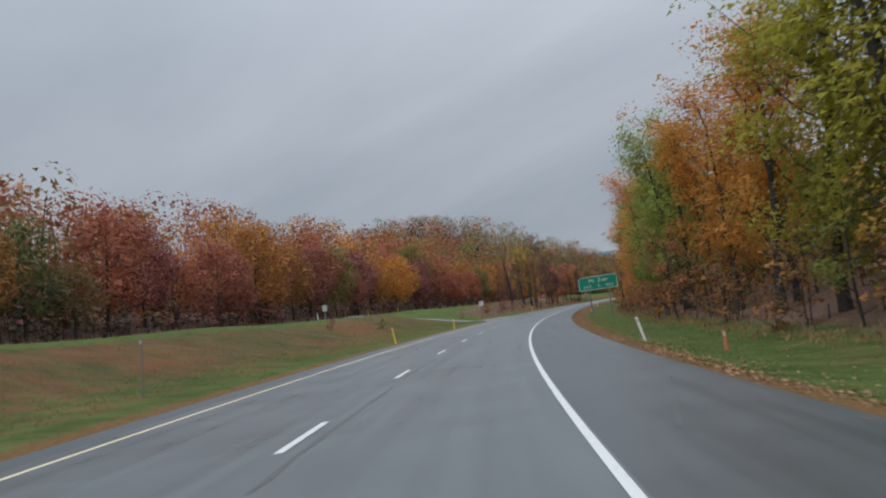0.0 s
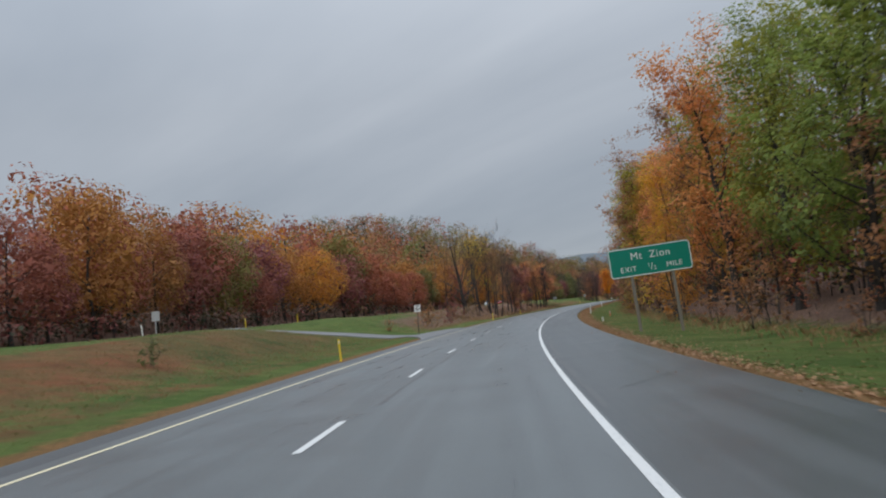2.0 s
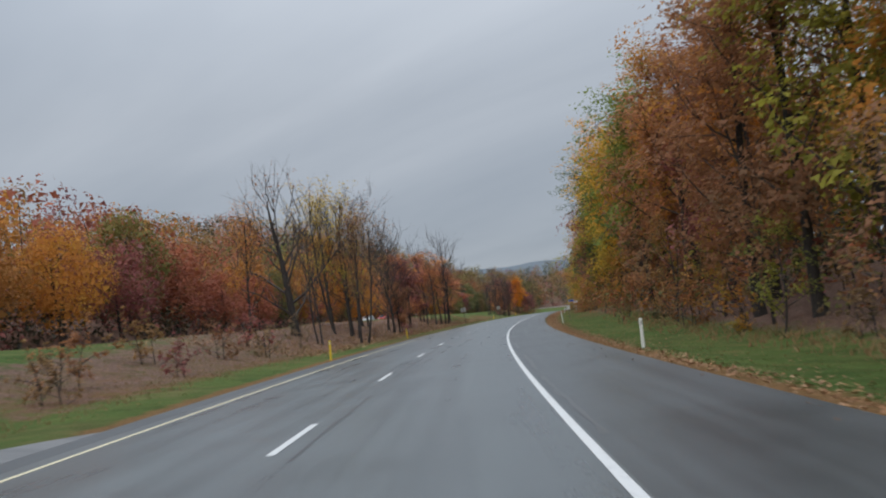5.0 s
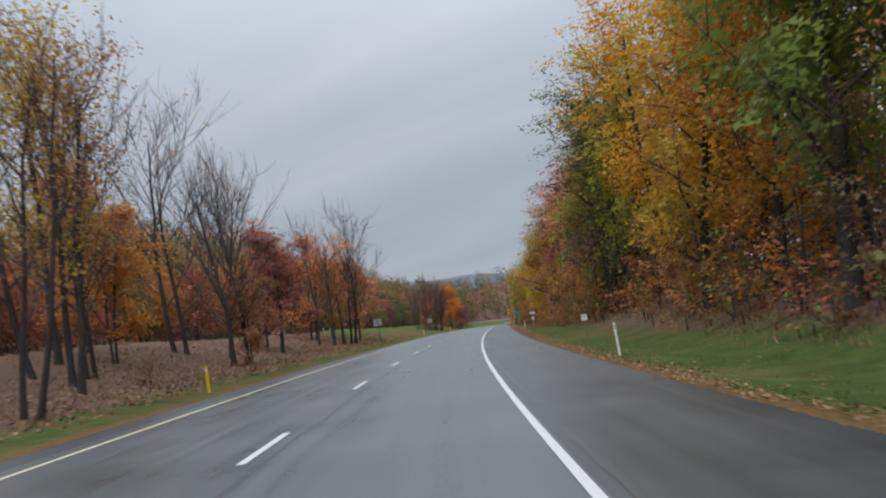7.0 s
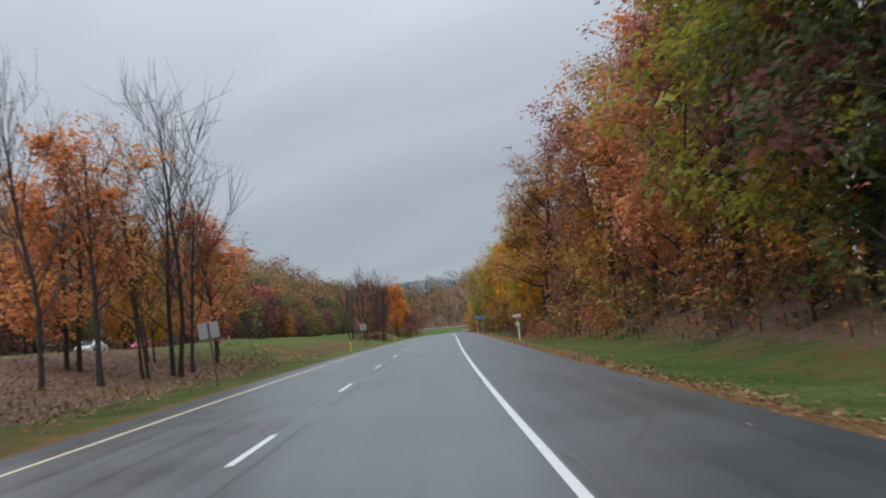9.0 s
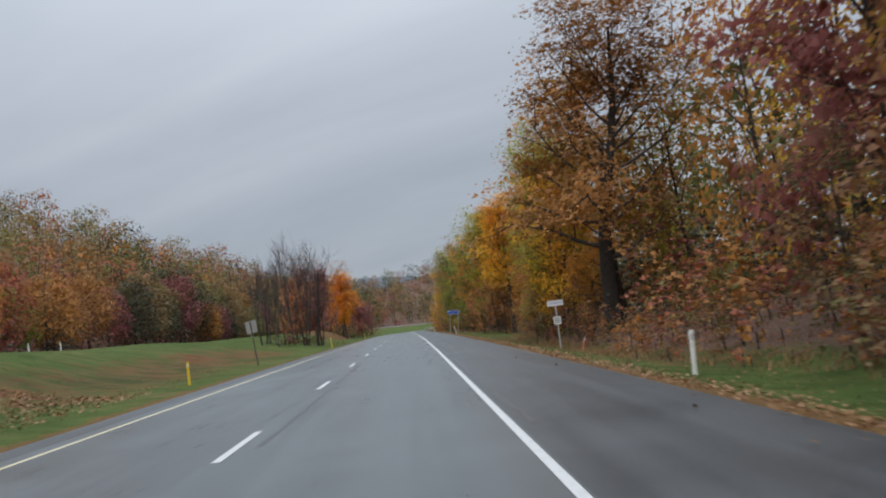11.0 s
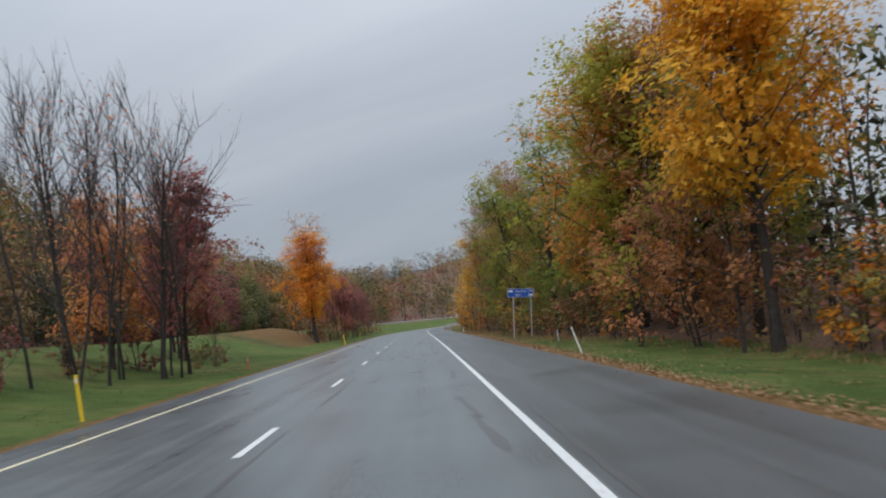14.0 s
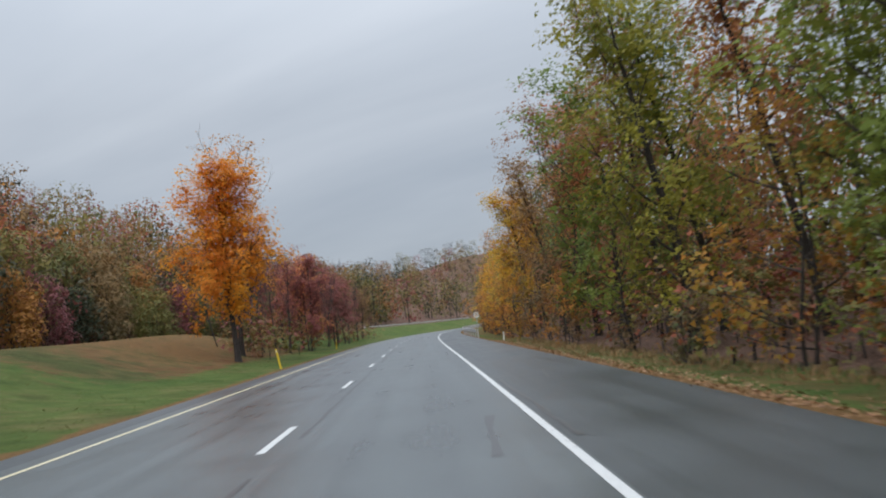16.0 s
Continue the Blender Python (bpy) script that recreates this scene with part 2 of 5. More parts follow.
def ground_material():
    """Grass, leaf litter, red-brown weeds and bare earth, told apart by the cover mask of the sheet."""
    m = Mat("ground_cover")
    tc = m.n("ShaderNodeTexCoord")
    o = tc.outputs["Object"]
    at = m.n("ShaderNodeAttribute")
    at.attribute_name = "cover"
    sep = m.n("ShaderNodeSeparateColor")
    m.link(at.outputs["Color"], sep.inputs[0])
    fine = m.noise(o, 9.0, 5.0, 0.7)
    mid = m.noise(o, 1.1, 5.0, 0.6)
    wide = m.noise(o, 0.16, 4.0, 0.55)
    tuft = m.noise(o, 30.0, 2.0, 0.6)
    grass = m.ramp(m.math("ADD", m.math("MULTIPLY", wide, 0.6), m.math("MULTIPLY", mid, 0.4)),
                   (0.36, (0.070, 0.118, 0.030)), (0.52, (0.106, 0.142, 0.040)), (0.68, (0.18, 0.158, 0.064)))
    grass = m.mix(0.75, grass, m.ramp(fine, (0.28, 0.66), (0.72, 1.32)), "MULTIPLY")
    blotch = m.ramp(m.noise(o, 0.55, 6.0, 0.65, 0.6), (0.36, 0.62), (0.5, 1.0), (0.66, 1.3))
    grass = m.mix(0.6, grass, blotch, "MULTIPLY")
    litter = m.ramp(fine, (0.3, (0.075, 0.05, 0.042)), (0.5, (0.19, 0.118, 0.088)), (0.62, (0.31, 0.2, 0.155)), (0.75, (0.36, 0.2, 0.11)))
    litter = m.mix(0.6, litter, m.ramp(tuft, (0.3, 0.5), (0.7, 1.5)), "MULTIPLY")
    weeds = m.ramp(m.math("ADD", m.math("MULTIPLY", wide, 0.6), m.math("ADD", m.math("MULTIPLY", mid, 0.25), m.math("MULTIPLY", fine, 0.15))),
                   (0.40, (0.080, 0.092, 0.032)), (0.46, (0.125, 0.105, 0.042)), (0.53, (0.175, 0.105, 0.048)), (0.61, (0.20, 0.088, 0.043)))
    weeds = m.mix(0.6, weeds, blotch, "MULTIPLY")
    weeds = m.mix(0.7, weeds, m.ramp(tuft, (0.3, 0.7), (0.7, 1.3)), "MULTIPLY")
    earth = m.ramp(fine, (0.35, (0.125, 0.078, 0.038)), (0.65, (0.30, 0.17, 0.07)))

    def edge(sock):
        j = m.math("ADD", sock, m.math("MULTIPLY", m.math("SUBTRACT", mid, 0.5), 0.9))
        return m.ramp(j, (0.36, 0.0), (0.62, 1.0))

    c = m.mix(edge(sep.outputs[1]), grass, weeds)
    c = m.mix(edge(sep.outputs[0]), c, litter)
    c = m.mix(edge(sep.outputs[2]), c, earth)
    m.base(c)
    m.set(0.95, 0, 0.1)
    m.bump(m.math("ADD", m.math("MULTIPLY", mid, 2.0), m.math("ADD", fine, m.math("MULTIPLY", tuft, 0.4))), 0.8, 0.11)
    return m.m


def blade_material(name, *colours):
    m = Mat(name)
    g = m.n("ShaderNodeNewGeometry")
    tc = m.n("ShaderNodeTexCoord")
    w = m.noise(tc.outputs["Object"], 0.25, 3.0)
    f = m.math("ADD", m.math("MULTIPLY", g.outputs["Random Per Island"], 0.6), m.math("MULTIPLY", m.math("SUBTRACT", w, 0.3), 1.0))
    m.base(m.ramp(f, *[(i / (len(colours) - 1), c) for i, c in enumerate(colours)]))
    m.set(0.7, 0, 0.2)
    return m.m


BARK = bark_material("bark", (0.027, 0.024, 0.022), (0.066, 0.058, 0.054), (0.12, 0.11, 0.103))
TWIG = bark_material("twig_bark", (0.06, 0.05, 0.047), (0.105, 0.088, 0.08), (0.16, 0.14, 0.13))
ASPHALT = asphalt_material("asphalt_lanes", (0.084, 0.097, 0.102), (0.128, 0.146, 0.151), 0.27)
SHOULDER = asphalt_material("asphalt_shoulder", (0.050, 0.058, 0.062), (0.082, 0.092, 0.097), 0.34)
GRAVELLED = asphalt_material("gravelled_asphalt", (0.12, 0.122, 0.125), (0.20, 0.20, 0.20), 0.55)
STAIN = plain_material("dark_seal_coat", (0.044, 0.047, 0.053), 0.38, 0, 0.9, 2.5, (0.075, 0.079, 0.087))
WHITE = paint_material("white_road_paint", (0.72, 0.73, 0.72), (0.3, 0.3, 0.3))
AMBER = paint_material("yellow_road_paint", (0.75, 0.67, 0.45), (0.3, 0.27, 0.2))
TAR = plain_material("crack_sealer", (0.075, 0.077, 0.08), 0.35, 0, 0.5, 3.0, (0.1, 0.1, 0.1))
GROUND = ground_material()
SIGN_GREEN = plain_material("sign_green", (0.004, 0.215, 0.15), 0.38, 0, 0.12, 2.0)
SIGN_BLUE = plain_material("sign_blue", (0.01, 0.085, 0.42), 0.38, 0, 0.12, 2.0)
SIGN_WHITE = plain_material("sign_white", (0.76, 0.77, 0.76), 0.4, 0, 0.15, 3.0)
SIGN_BLACK = plain_material("sign_black", (0.03, 0.03, 0.03), 0.45)
ALUMINIUM = plain_material("bare_aluminium", (0.55, 0.56, 0.56), 0.42, 0.7, 0.3, 3.0)
STEEL = plain_material("galvanised_steel", (0.56, 0.57, 0.58), 0.45, 0.5, 0.4, 5.0)
DARK_STEEL = plain_material("weathered_steel_post", (0.10, 0.085, 0.07), 0.7, 0.2, 0.5, 6.0)
WOOD_POST = plain_material("weathered_wood_post", (0.19, 0.168, 0.135), 0.85, 0, 0.5, 8.0)
POST_WHITE = plain_material("white_plastic_post", (0.78, 0.79, 0.76), 0.5, 0, 0.3, 6.0)
POST_YELLOW = plain_material("yellow_plastic_post", (0.74, 0.52, 0.03), 0.5, 0, 0.3, 6.0)
POST_ORANGE = plain_material("orange_plastic_post", (0.55, 0.19, 0.10), 0.5, 0, 0.3, 6.0)
REFLECTOR = plain_material("grey_reflector", (0.55, 0.55, 0.55), 0.25)
GRASS_BLADES = blade_material("grass_blades", (0.085, 0.15, 0.036), (0.12, 0.175, 0.048), (0.19, 0.19, 0.07), (0.25, 0.215, 0.095))
DRY_BLADES = blade_material("dry_weeds", (0.19, 0.17, 0.075), (0.26, 0.19, 0.09), (0.31, 0.18, 0.09), (0.34, 0.26, 0.14))
LITTER = blade_material("fallen_leaves", (0.20, 0.115, 0.075), (0.29, 0.16, 0.09), (0.38, 0.20, 0.10), (0.44, 0.28, 0.17), (0.33, 0.155, 0.085))
# the far ridge's blue-grey is distance haze put into its base colour
HAZED_RIDGE = plain_material("hazed_wooded_ridge", (0.15, 0.18, 0.205), 1.0, 0, 0.6, 0.006, (0.13, 0.15, 0.16))


# ---- building helpers ----
def mesh_of(name, verts, faces, material=None, smooth=False):
    me = bpy.data.meshes.new(name)
    me.from_pydata([tuple(map(float, v)) for v in verts], [], faces)
    if material:
        me.materials.append(material)
    if smooth:
        me.polygons.foreach_set("use_smooth", [True] * len(me.polygons))
    me.update()
    return me


def leaf_mesh(name, corners, material, out=None):
    """corners: array n x k x 3, every face an island of its own; out: where each leaf faces, smoothed over its clump."""
    n, k = corners.shape[:2]
    if out is not None:
        turned = (np.cross(corners[:, 1] - corners[:, 0], corners[:, 2] - corners[:, 0]) * out).sum(1) < 0
        corners = np.where(turned[:, None, None], corners[:, ::-1], corners)
    me = bpy.data.meshes.new(name)
    me.vertices.add(k * n); me.loops.add(k * n); me.polygons.add(n)
    me.vertices.foreach_set("co", np.ascontiguousarray(corners, dtype=np.float32).ravel())
    me.loops.foreach_set("vertex_index", np.arange(k * n, dtype=np.int32))
    me.polygons.foreach_set("loop_start", np.arange(0, k * n, k, dtype=np.int32))
    me.update(calc_edges=True)
    if out is not None:
        smooth = out / (np.linalg.norm(out, axis=1)[:, None] + 1e-9)
        me.normals_split_custom_set_from_vertices(np.repeat(smooth, k, axis=0).tolist())
    if material:
        me.materials.append(material)
    return me


def box(bm, x0, x1, y0, y1, z0, z1, bevel=0.0):
    r = bmesh.ops.create_cube(bm, size=1, matrix=Matrix.LocRotScale(((x0 + x1) / 2, (y0 + y1) / 2, (z0 + z1) / 2), None, (x1 - x0, y1 - y0, z1 - z0)))
    if bevel:
        edges = list({e for v in r["verts"] for e in v.link_edges})
        bmesh.ops.bevel(bm, geom=edges, offset=bevel, segments=2, affect="EDGES", profile=0.6)


def rounded_plate(bm, w, h, r, y0, y1, zc, steps=5):
    """An upright plate with rounded corners, facing -y."""
    pts = []
    for cx, cz, a0 in ((w / 2 - r, h / 2 - r, 0), (-w / 2 + r, h / 2 - r, 90), (-w / 2 + r, -h / 2 + r, 180), (w / 2 - r, -h / 2 + r, 270)):
        for i in range(steps + 1):
            a = radians(a0 + 90 * i / steps)
            pts.append((cx + r * math.cos(a), zc + cz + r * math.sin(a)))
    front = [bm.verts.new((x, y0, z)) for x, z in pts]
    back = [bm.verts.new((x, y1, z)) for x, z in pts]
    bm.faces.new(front); bm.faces.new(back[::-1])
    n = len(pts)
    for i in range(n):
        bm.faces.new((front[i], back[i], back[(i + 1) % n], front[(i + 1) % n]))
    bmesh.ops.recalc_face_normals(bm, faces=bm.faces[:])


def part(name, bm, material, parent, label=""):
    me = bpy.data.meshes.new(name)
    bm.to_mesh(me)
    bm.free()
    me.materials.append(material)
    ob = new(name, me)
    ob.parent = parent
    return tagged(ob, label)


def part_mesh(name, me, parent, label=""):
    ob = new(name, me)
    ob.parent = parent
    return tagged(ob, label)


def thing(name, m, label, category, group=""):
    ob = new(name)
    ob.empty_display_size = 0.3
    ob.matrix_world = m
    return tagged(ob, label, category, group)


def lettering(name, text, size, x, y, z, material, parent, label="", narrow=1.0):
    """Words as a thin mesh that faces -y, centred at x, z."""
    cu = bpy.data.curves.new(name, "FONT")
    cu.body, cu.size, cu.align_x, cu.align_y, cu.extrude = text, size, "CENTER", "CENTER", 0.003
    cu.space_character = 1.12
    tmp = bpy.data.objects.new(name, cu)
    scene.collection.objects.link(tmp)
    bpy.context.view_layer.update()
    me = bpy.data.meshes.new_from_object(tmp.evaluated_get(bpy.context.evaluated_depsgraph_get()))
    bpy.data.objects.remove(tmp)
    me.transform(Matrix.Translation((x, y, z)) @ Matrix.Rotation(radians(90), 4, "X") @ Matrix.Diagonal((narrow, 1, 1, 1)))
    me.materials.clear()
    me.materials.append(material)
    ob = new(name, me)
    ob.parent = parent
    return tagged(ob, label)


# ---- the lie of the land ----
LAT_KNOTS = np.array([-400, -180, -125, -92, -70, -54, -49, -43.8, -32.6, -29, -24, -19.5, -16, -14, -12, -9.5, -8.2, -7.6, 3.5, 4.4, 6, 8, 10, 13, 20, 40, 100, 400.0])
LAT_UP = np.array([34, 31, 25, 16.5, 9.2, 4.0, 2.9, 2.62, 2.72, 2.72, 2.5, 2.2, 1.4, 0.75, 0.33, 0.1, 0.0, -0.05, -0.05, -0.2, -0.42, -0.6, -0.5, 0.0, 1.0, 2.2, 6, 12.0])
CROSS_S = 129.8  # the paved crossover through the median


def bank(s, lat):
    """The cutting on the inner side, and the ditch before it."""
    cut = np.exp(-((s - 225) / 45.0) ** 2) * np.interp(lat, [6.5, 9, 13, 20, 40], [0, 0.4, 1.3, 2.0, 2.6])
    ditch = 0.45 * np.exp(-((s - 314) / 24.0) ** 2) * np.exp(-((lat - 8.2) / 1.8) ** 2)
    hollow = np.exp(-((s - 364) / 18.0) ** 4) * np.interp(lat, [7, 9, 12, 20, 40], [0, 0.3, 0.95, 1.2, 0.4])
    return cut - ditch - hollow


def rise(s, lat):
    """Height of the ground over the road, by station and offset (arrays)."""
    s, lat = np.asarray(s, float), np.asarray(lat, float)
    up = np.interp(lat, LAT_KNOTS, LAT_UP)
    up = up + np.where(lat > 5, bank(s, lat), 0.0)
    # the crossover lies in a dip of the median
    dip = np.exp(-((s - CROSS_S - 2) / 13.0) ** 2) * np.clip((-7.2 - lat) / 4, 0, 1) * np.clip((lat + 33) / 6, 0, 1)
    up = up - dip * np.maximum(up - np.interp(lat, [-33, -30, -25, -20, -15, -11.8, -7.2], [2.72, 2.62, 1.9, 1.0, 0.3, -0.08, -0.05]), 0)
    # gentle swells on the median and the slopes
    swell = 0.22 * np.sin(s * 0.11 + lat * 0.35) * np.sin(s * 0.043 + 1.0) * np.clip((-9 - lat) / 5, 0, 1) * np.clip((lat + 31) / 4, 0, 1)
    wild = 0.5 * np.sin(s * 0.06) * np.sin(lat * 0.1) * (np.clip((lat - 12) / 20, 0, 1) + np.clip((-50 - lat) / 20, 0, 1))
    hill = np.clip(up - 3, 0, None) * np.interp(s, [370, 430, 470, 540, 600, 640, 670, 700], [0, 0.25, 0.5, 0.8, 0.95, 0.5, 0.1, -0.05]) * np.clip((-50 - lat) / 18, 0, 1)
    mound = 0.9 * np.exp(-((s - 455) / 20.0) ** 2) * np.exp(-((lat + 19.5) / 4.8) ** 2)
    return up + swell + wild + hill + mound


def nearest_station(x, y):
    """Station and offset of places in the world (arrays)."""
    x, y = np.asarray(x, float).ravel(), np.asarray(y, float).ravel()
    s, lat = np.empty(len(x)), np.empty(len(x))
    for a in range(0, len(x), 8000):
        b = slice(a, a + 8000)
        d = (x[b, None] - RX[None, ::2]) ** 2 + (y[b, None] - RY[None, ::2]) ** 2
        i = np.argmin(d, 1) * 2
        dx, dy = x[b] - RX[i], y[b] - RY[i]
        along = -np.sin(HEAD[i]) * dx + np.cos(HEAD[i]) * dy
        s[b] = ST[i] + np.clip(along, -2.5, 2.5)
        lat[b] = np.cos(HEAD[i]) * dx + np.sin(HEAD[i]) * dy
    return s, lat


def land_z(x, y):
    """Height of the land in the world, with the wooded hill straight beyond the far bend (arrays)."""
    s, lat = nearest_station(x, y)
    x, y = np.asarray(x, float).ravel(), np.asarray(y, float).ravel()
    hill = 32 * np.exp(-((x - 312) / 90.0) ** 2 - ((y - 930) / 115.0) ** 2)
    return s, lat, np.interp(s, ST, RZ) + rise(s, lat) + hill


def ground_up(s, lat):
    return float(rise(s, lat))


def on_ground(s, lat, up=0.0):
    return on_road(s, lat, ground_up(s, lat) + up)


def ground_pose(s, lat, up=0.0, turn=0.0, lean=0.0, pitch=0.0):
    return pose(*on_ground(s, lat, up), pitch, lean, heading(s) + turn)


# ---- ground, roads and markings ----
# line of the first trunks beside the shoulder
WOOD_S = [0, 60, 90, 160, 230, 300, 330, 348, 358, 374, 386, 409, 430, 520, 640]
WOOD_LAT = [10.3, 10.0, 9.8, 9.5, 11.5, 8.8, 8.6, 10.6, 12.4, 12.0, 9.0, 7.6, 6.9, 7.5, 8.5]


def ground_sheet():
    ys = np.concatenate([[-4000, -1500, -500, -200], np.arange(-90, 470, 2.0), np.arange(470, 760, 5.0), np.arange(760, 1100, 20.0), [1100, 1500, 2200, 4000]])
    w = np.concatenate([[-4000, -1800, -800, -400, -300, -220], np.arange(-200, -60, 8.0), np.arange(-60, -26, 2.0), np.arange(-26, -8, 1.0),
                        [-8, -7.8, -7.5, -7.2, -6.8, -5, -2, 0, 2, 2.8, 3.3, 3.7, 4.2, 4.7, 5.3, 6, 6.8, 7.6, 8.5, 10, 12, 14, 17, 20, 25, 30, 40, 55, 75, 100, 130, 160, 190, 220, 250, 280, 320, 400, 800, 1800, 4000]])
    xr = np.interp(ys, RY, RX)
    X = (xr[:, None] + w[None, :])
    Y = np.repeat(ys[:, None], len(w), 1)
    s, lat, z = land_z(X, Y)
    inside = (lat > -7.35) & (lat < 3.25)
    z = np.where(inside, np.interp(s, ST, RZ) - 0.25, z)
    other = (lat > -43.6) & (lat < -32.8)
    z = np.where(other, z - 0.2, z)
    far = np.hypot(X.ravel() - 60, Y.ravel() - 250)
    z = np.where(far > 900, np.interp(far, [900, 4000], [20, 40]), z)
    n, k = X.shape
    me = bpy.data.meshes.new("ground")
    verts = np.c_[X.ravel(), Y.ravel(), z]
    idx = np.arange(n * k).reshape(n, k)
    faces = np.stack([idx[:-1, :-1], idx[:-1, 1:], idx[1:, 1:], idx[1:, :-1]], -1).reshape(-1, 4)
    me.from_pydata(verts.tolist(), [], faces.tolist())
    me.materials.append(GROUND)
    me.polygons.foreach_set("use_smooth", [True] * len(me.polygons))
    # cover mask: red leaf litter, green weeds, blue bare earth and mown strip edge
    litter = np.clip((lat - np.interp(s, WOOD_S, WOOD_LAT) + 0.6) / 2.0, 0, 1) * 0.9
    litter = np.maximum(litter, np.exp(-((s - 232) / 40.0) ** 4) * np.clip((lat - 7.4) / 2.4, 0, 1) * 0.6)
    litter = np.maximum(litter, np.clip((-48 - lat) / 4, 0, 1))
    woods = np.exp(-((s - 225) / 55.0) ** 4) * np.clip((-9.2 - lat) / 2.0, 0, 1) * np.clip((lat + 25) / 3, 0, 1)
    litter = np.maximum(litter, woods)
    litter = np.maximum(litter, np.exp(-((s - 164) / 24.0) ** 4) * np.clip((-9.3 - lat) / 2, 0, 1) * np.clip((lat + 21) / 3, 0, 1) * 0.56)
    weeds = np.exp(-((s - 62) / 64.0) ** 4) * (np.clip((-11.0 - lat) / 3.5, 0, 1) * np.clip((lat + 19.8) / 1.2, 0, 1) * 0.85 + np.clip((-8.3 - lat) / 1.5, 0, 1) * np.clip((lat + 14) / 4, 0, 1) * 0.56)
    weeds = np.maximum(weeds, np.exp(-((s - 170) / 25.0) ** 4) * np.clip((-9.5 - lat) / 2, 0, 1) * np.clip((lat + 20) / 4, 0, 1))
    weeds = np.maximum(weeds, np.exp(-((s - 455) / 28.0) ** 4) * np.clip((-10.5 - lat) / 3, 0, 1) * np.clip((lat + 24) / 4, 0, 1) * 1.3)
    weeds = np.maximum(weeds, np.exp(-((s - 322) / 40.0) ** 4) * np.exp(-((lat + 13.0) / 5.0) ** 2) * 0.66)
    weeds = np.maximum(weeds, np.exp(-((s - 235) / 40.0) ** 4) * np.clip((lat - 5.6) / 2, 0, 1) * 0.5)
    weeds = np.maximum(weeds, np.clip((s - 378) / 20, 0, 1) * np.clip((lat - 4.3) / 1.2, 0, 1) * np.clip((9 - lat) / 2, 0, 1) * 0.55)
    weeds = np.maximum(weeds, np.exp(-((s - 318) / 32.0) ** 4) * np.clip((lat - 5.0) / 1.5, 0, 1) * 0.7)
    weeds = np.maximum(weeds, np.exp(-((s - 230) / 66.0) ** 4) * np.clip((-7.3 - lat) / 0.6, 0, 1) * np.clip((lat + 12) / 2, 0, 1) * 0.5)
    weeds = np.maximum(weeds, np.clip((lat - 4.2) / 1.0, 0, 1) * 0.3)
    earth = np.exp(-((lat - 4.1) / 0.7) ** 2) * 0.85 + np.exp(-((lat + 7.85) / 0.45) ** 2) * 0.8
    earth = np.maximum(earth, np.exp(-((s - 454) / 19.0) ** 4) * np.exp(-((lat + 17.0) / 5.0) ** 4) * 0.62)
    col = np.ones((n * k, 4), np.float32)
    col[:, 0], col[:, 1], col[:, 2] = litter, weeds, earth
    at = me.color_attributes.new("cover", "FLOAT_COLOR", "POINT")
    at.data.foreach_set("color", col.ravel())
    me.update()
    return tagged(new("ground", me), "grassy verges, leaf-strewn slopes and wooded land", "ground", kind="structure")


def strip(name, s0, s1, lat0, lat1, up, material, step=2.0, thick=0.0, cols=2):
    """A band along the road between two offsets, with a skirt where it is thick."""
    ss = np.arange(s0, s1 + 0.01, step)
    la = np.linspace(lat0, lat1, cols)
    verts, faces, uvs = [], [], []
    if thick:
        la = np.concatenate([[lat0], la, [lat1]])
    for s in ss:
        a = np.interp(s, ST, HEAD)
        x, y, z = np.interp(s, ST, RX), np.interp(s, ST, RY), np.interp(s, ST, RZ)
        for j, l in enumerate(la):
            dz = up - (thick if thick and j in (0, len(la) - 1) else 0)
            verts.append((x + np.cos(a) * l, y + np.sin(a) * l, z + dz))
            uvs.append((l, s))
    k = len(la)
    for i in range(len(ss) - 1):
        for j in range(k - 1):
            faces.append((i * k + j, i * k + j + 1, (i + 1) * k + j + 1, (i + 1) * k + j))
    me = mesh_of(name, verts, faces, material)
    layer = me.uv_layers.new(name="UVMap")
    loops = np.empty(len(me.loops), np.int32)
    me.loops.foreach_get("vertex_index", loops)
    layer.data.foreach_set("uv", np.array(uvs, np.float32)[loops].ravel())
    return me


YELLOW_LAT, DASH_LAT, EDGE_LAT = -6.27, -2.61, 0.975
ground_sheet()
road = tagged(new("road", strip("road", -80, 726, -6.75, 1.06, 0.0, ASPHALT, 2.0, 0.3, 8)), "damp grey asphalt carriageway with two lanes", "road", kind="structure")
shoulder = tagged(new("shoulder_right", strip("shoulder_right", -80, 726, 1.062, 3.62, -0.008, SHOULDER, 2.0, 0.3, 4)), "dark damp asphalt hard shoulder", "road", kind="structure")
tagged(new("shoulder_left", strip("shoulder_left", -80, 726, -7.55, -6.752, -0.008, SHOULDER, 2.0, 0.3, 2)), "narrow asphalt shoulder beside the median", "road", kind="structure")
tagged(new("road_opposite", strip("road_opposite", -80, 726, -43.2, -33.2, 2.70, ASPHALT, 4.0, 0.4, 3)), "grey asphalt carriageway of the other direction", "road", kind="structure")


def flat_part(name, me, parent):
    return part_mesh(name, me, parent)


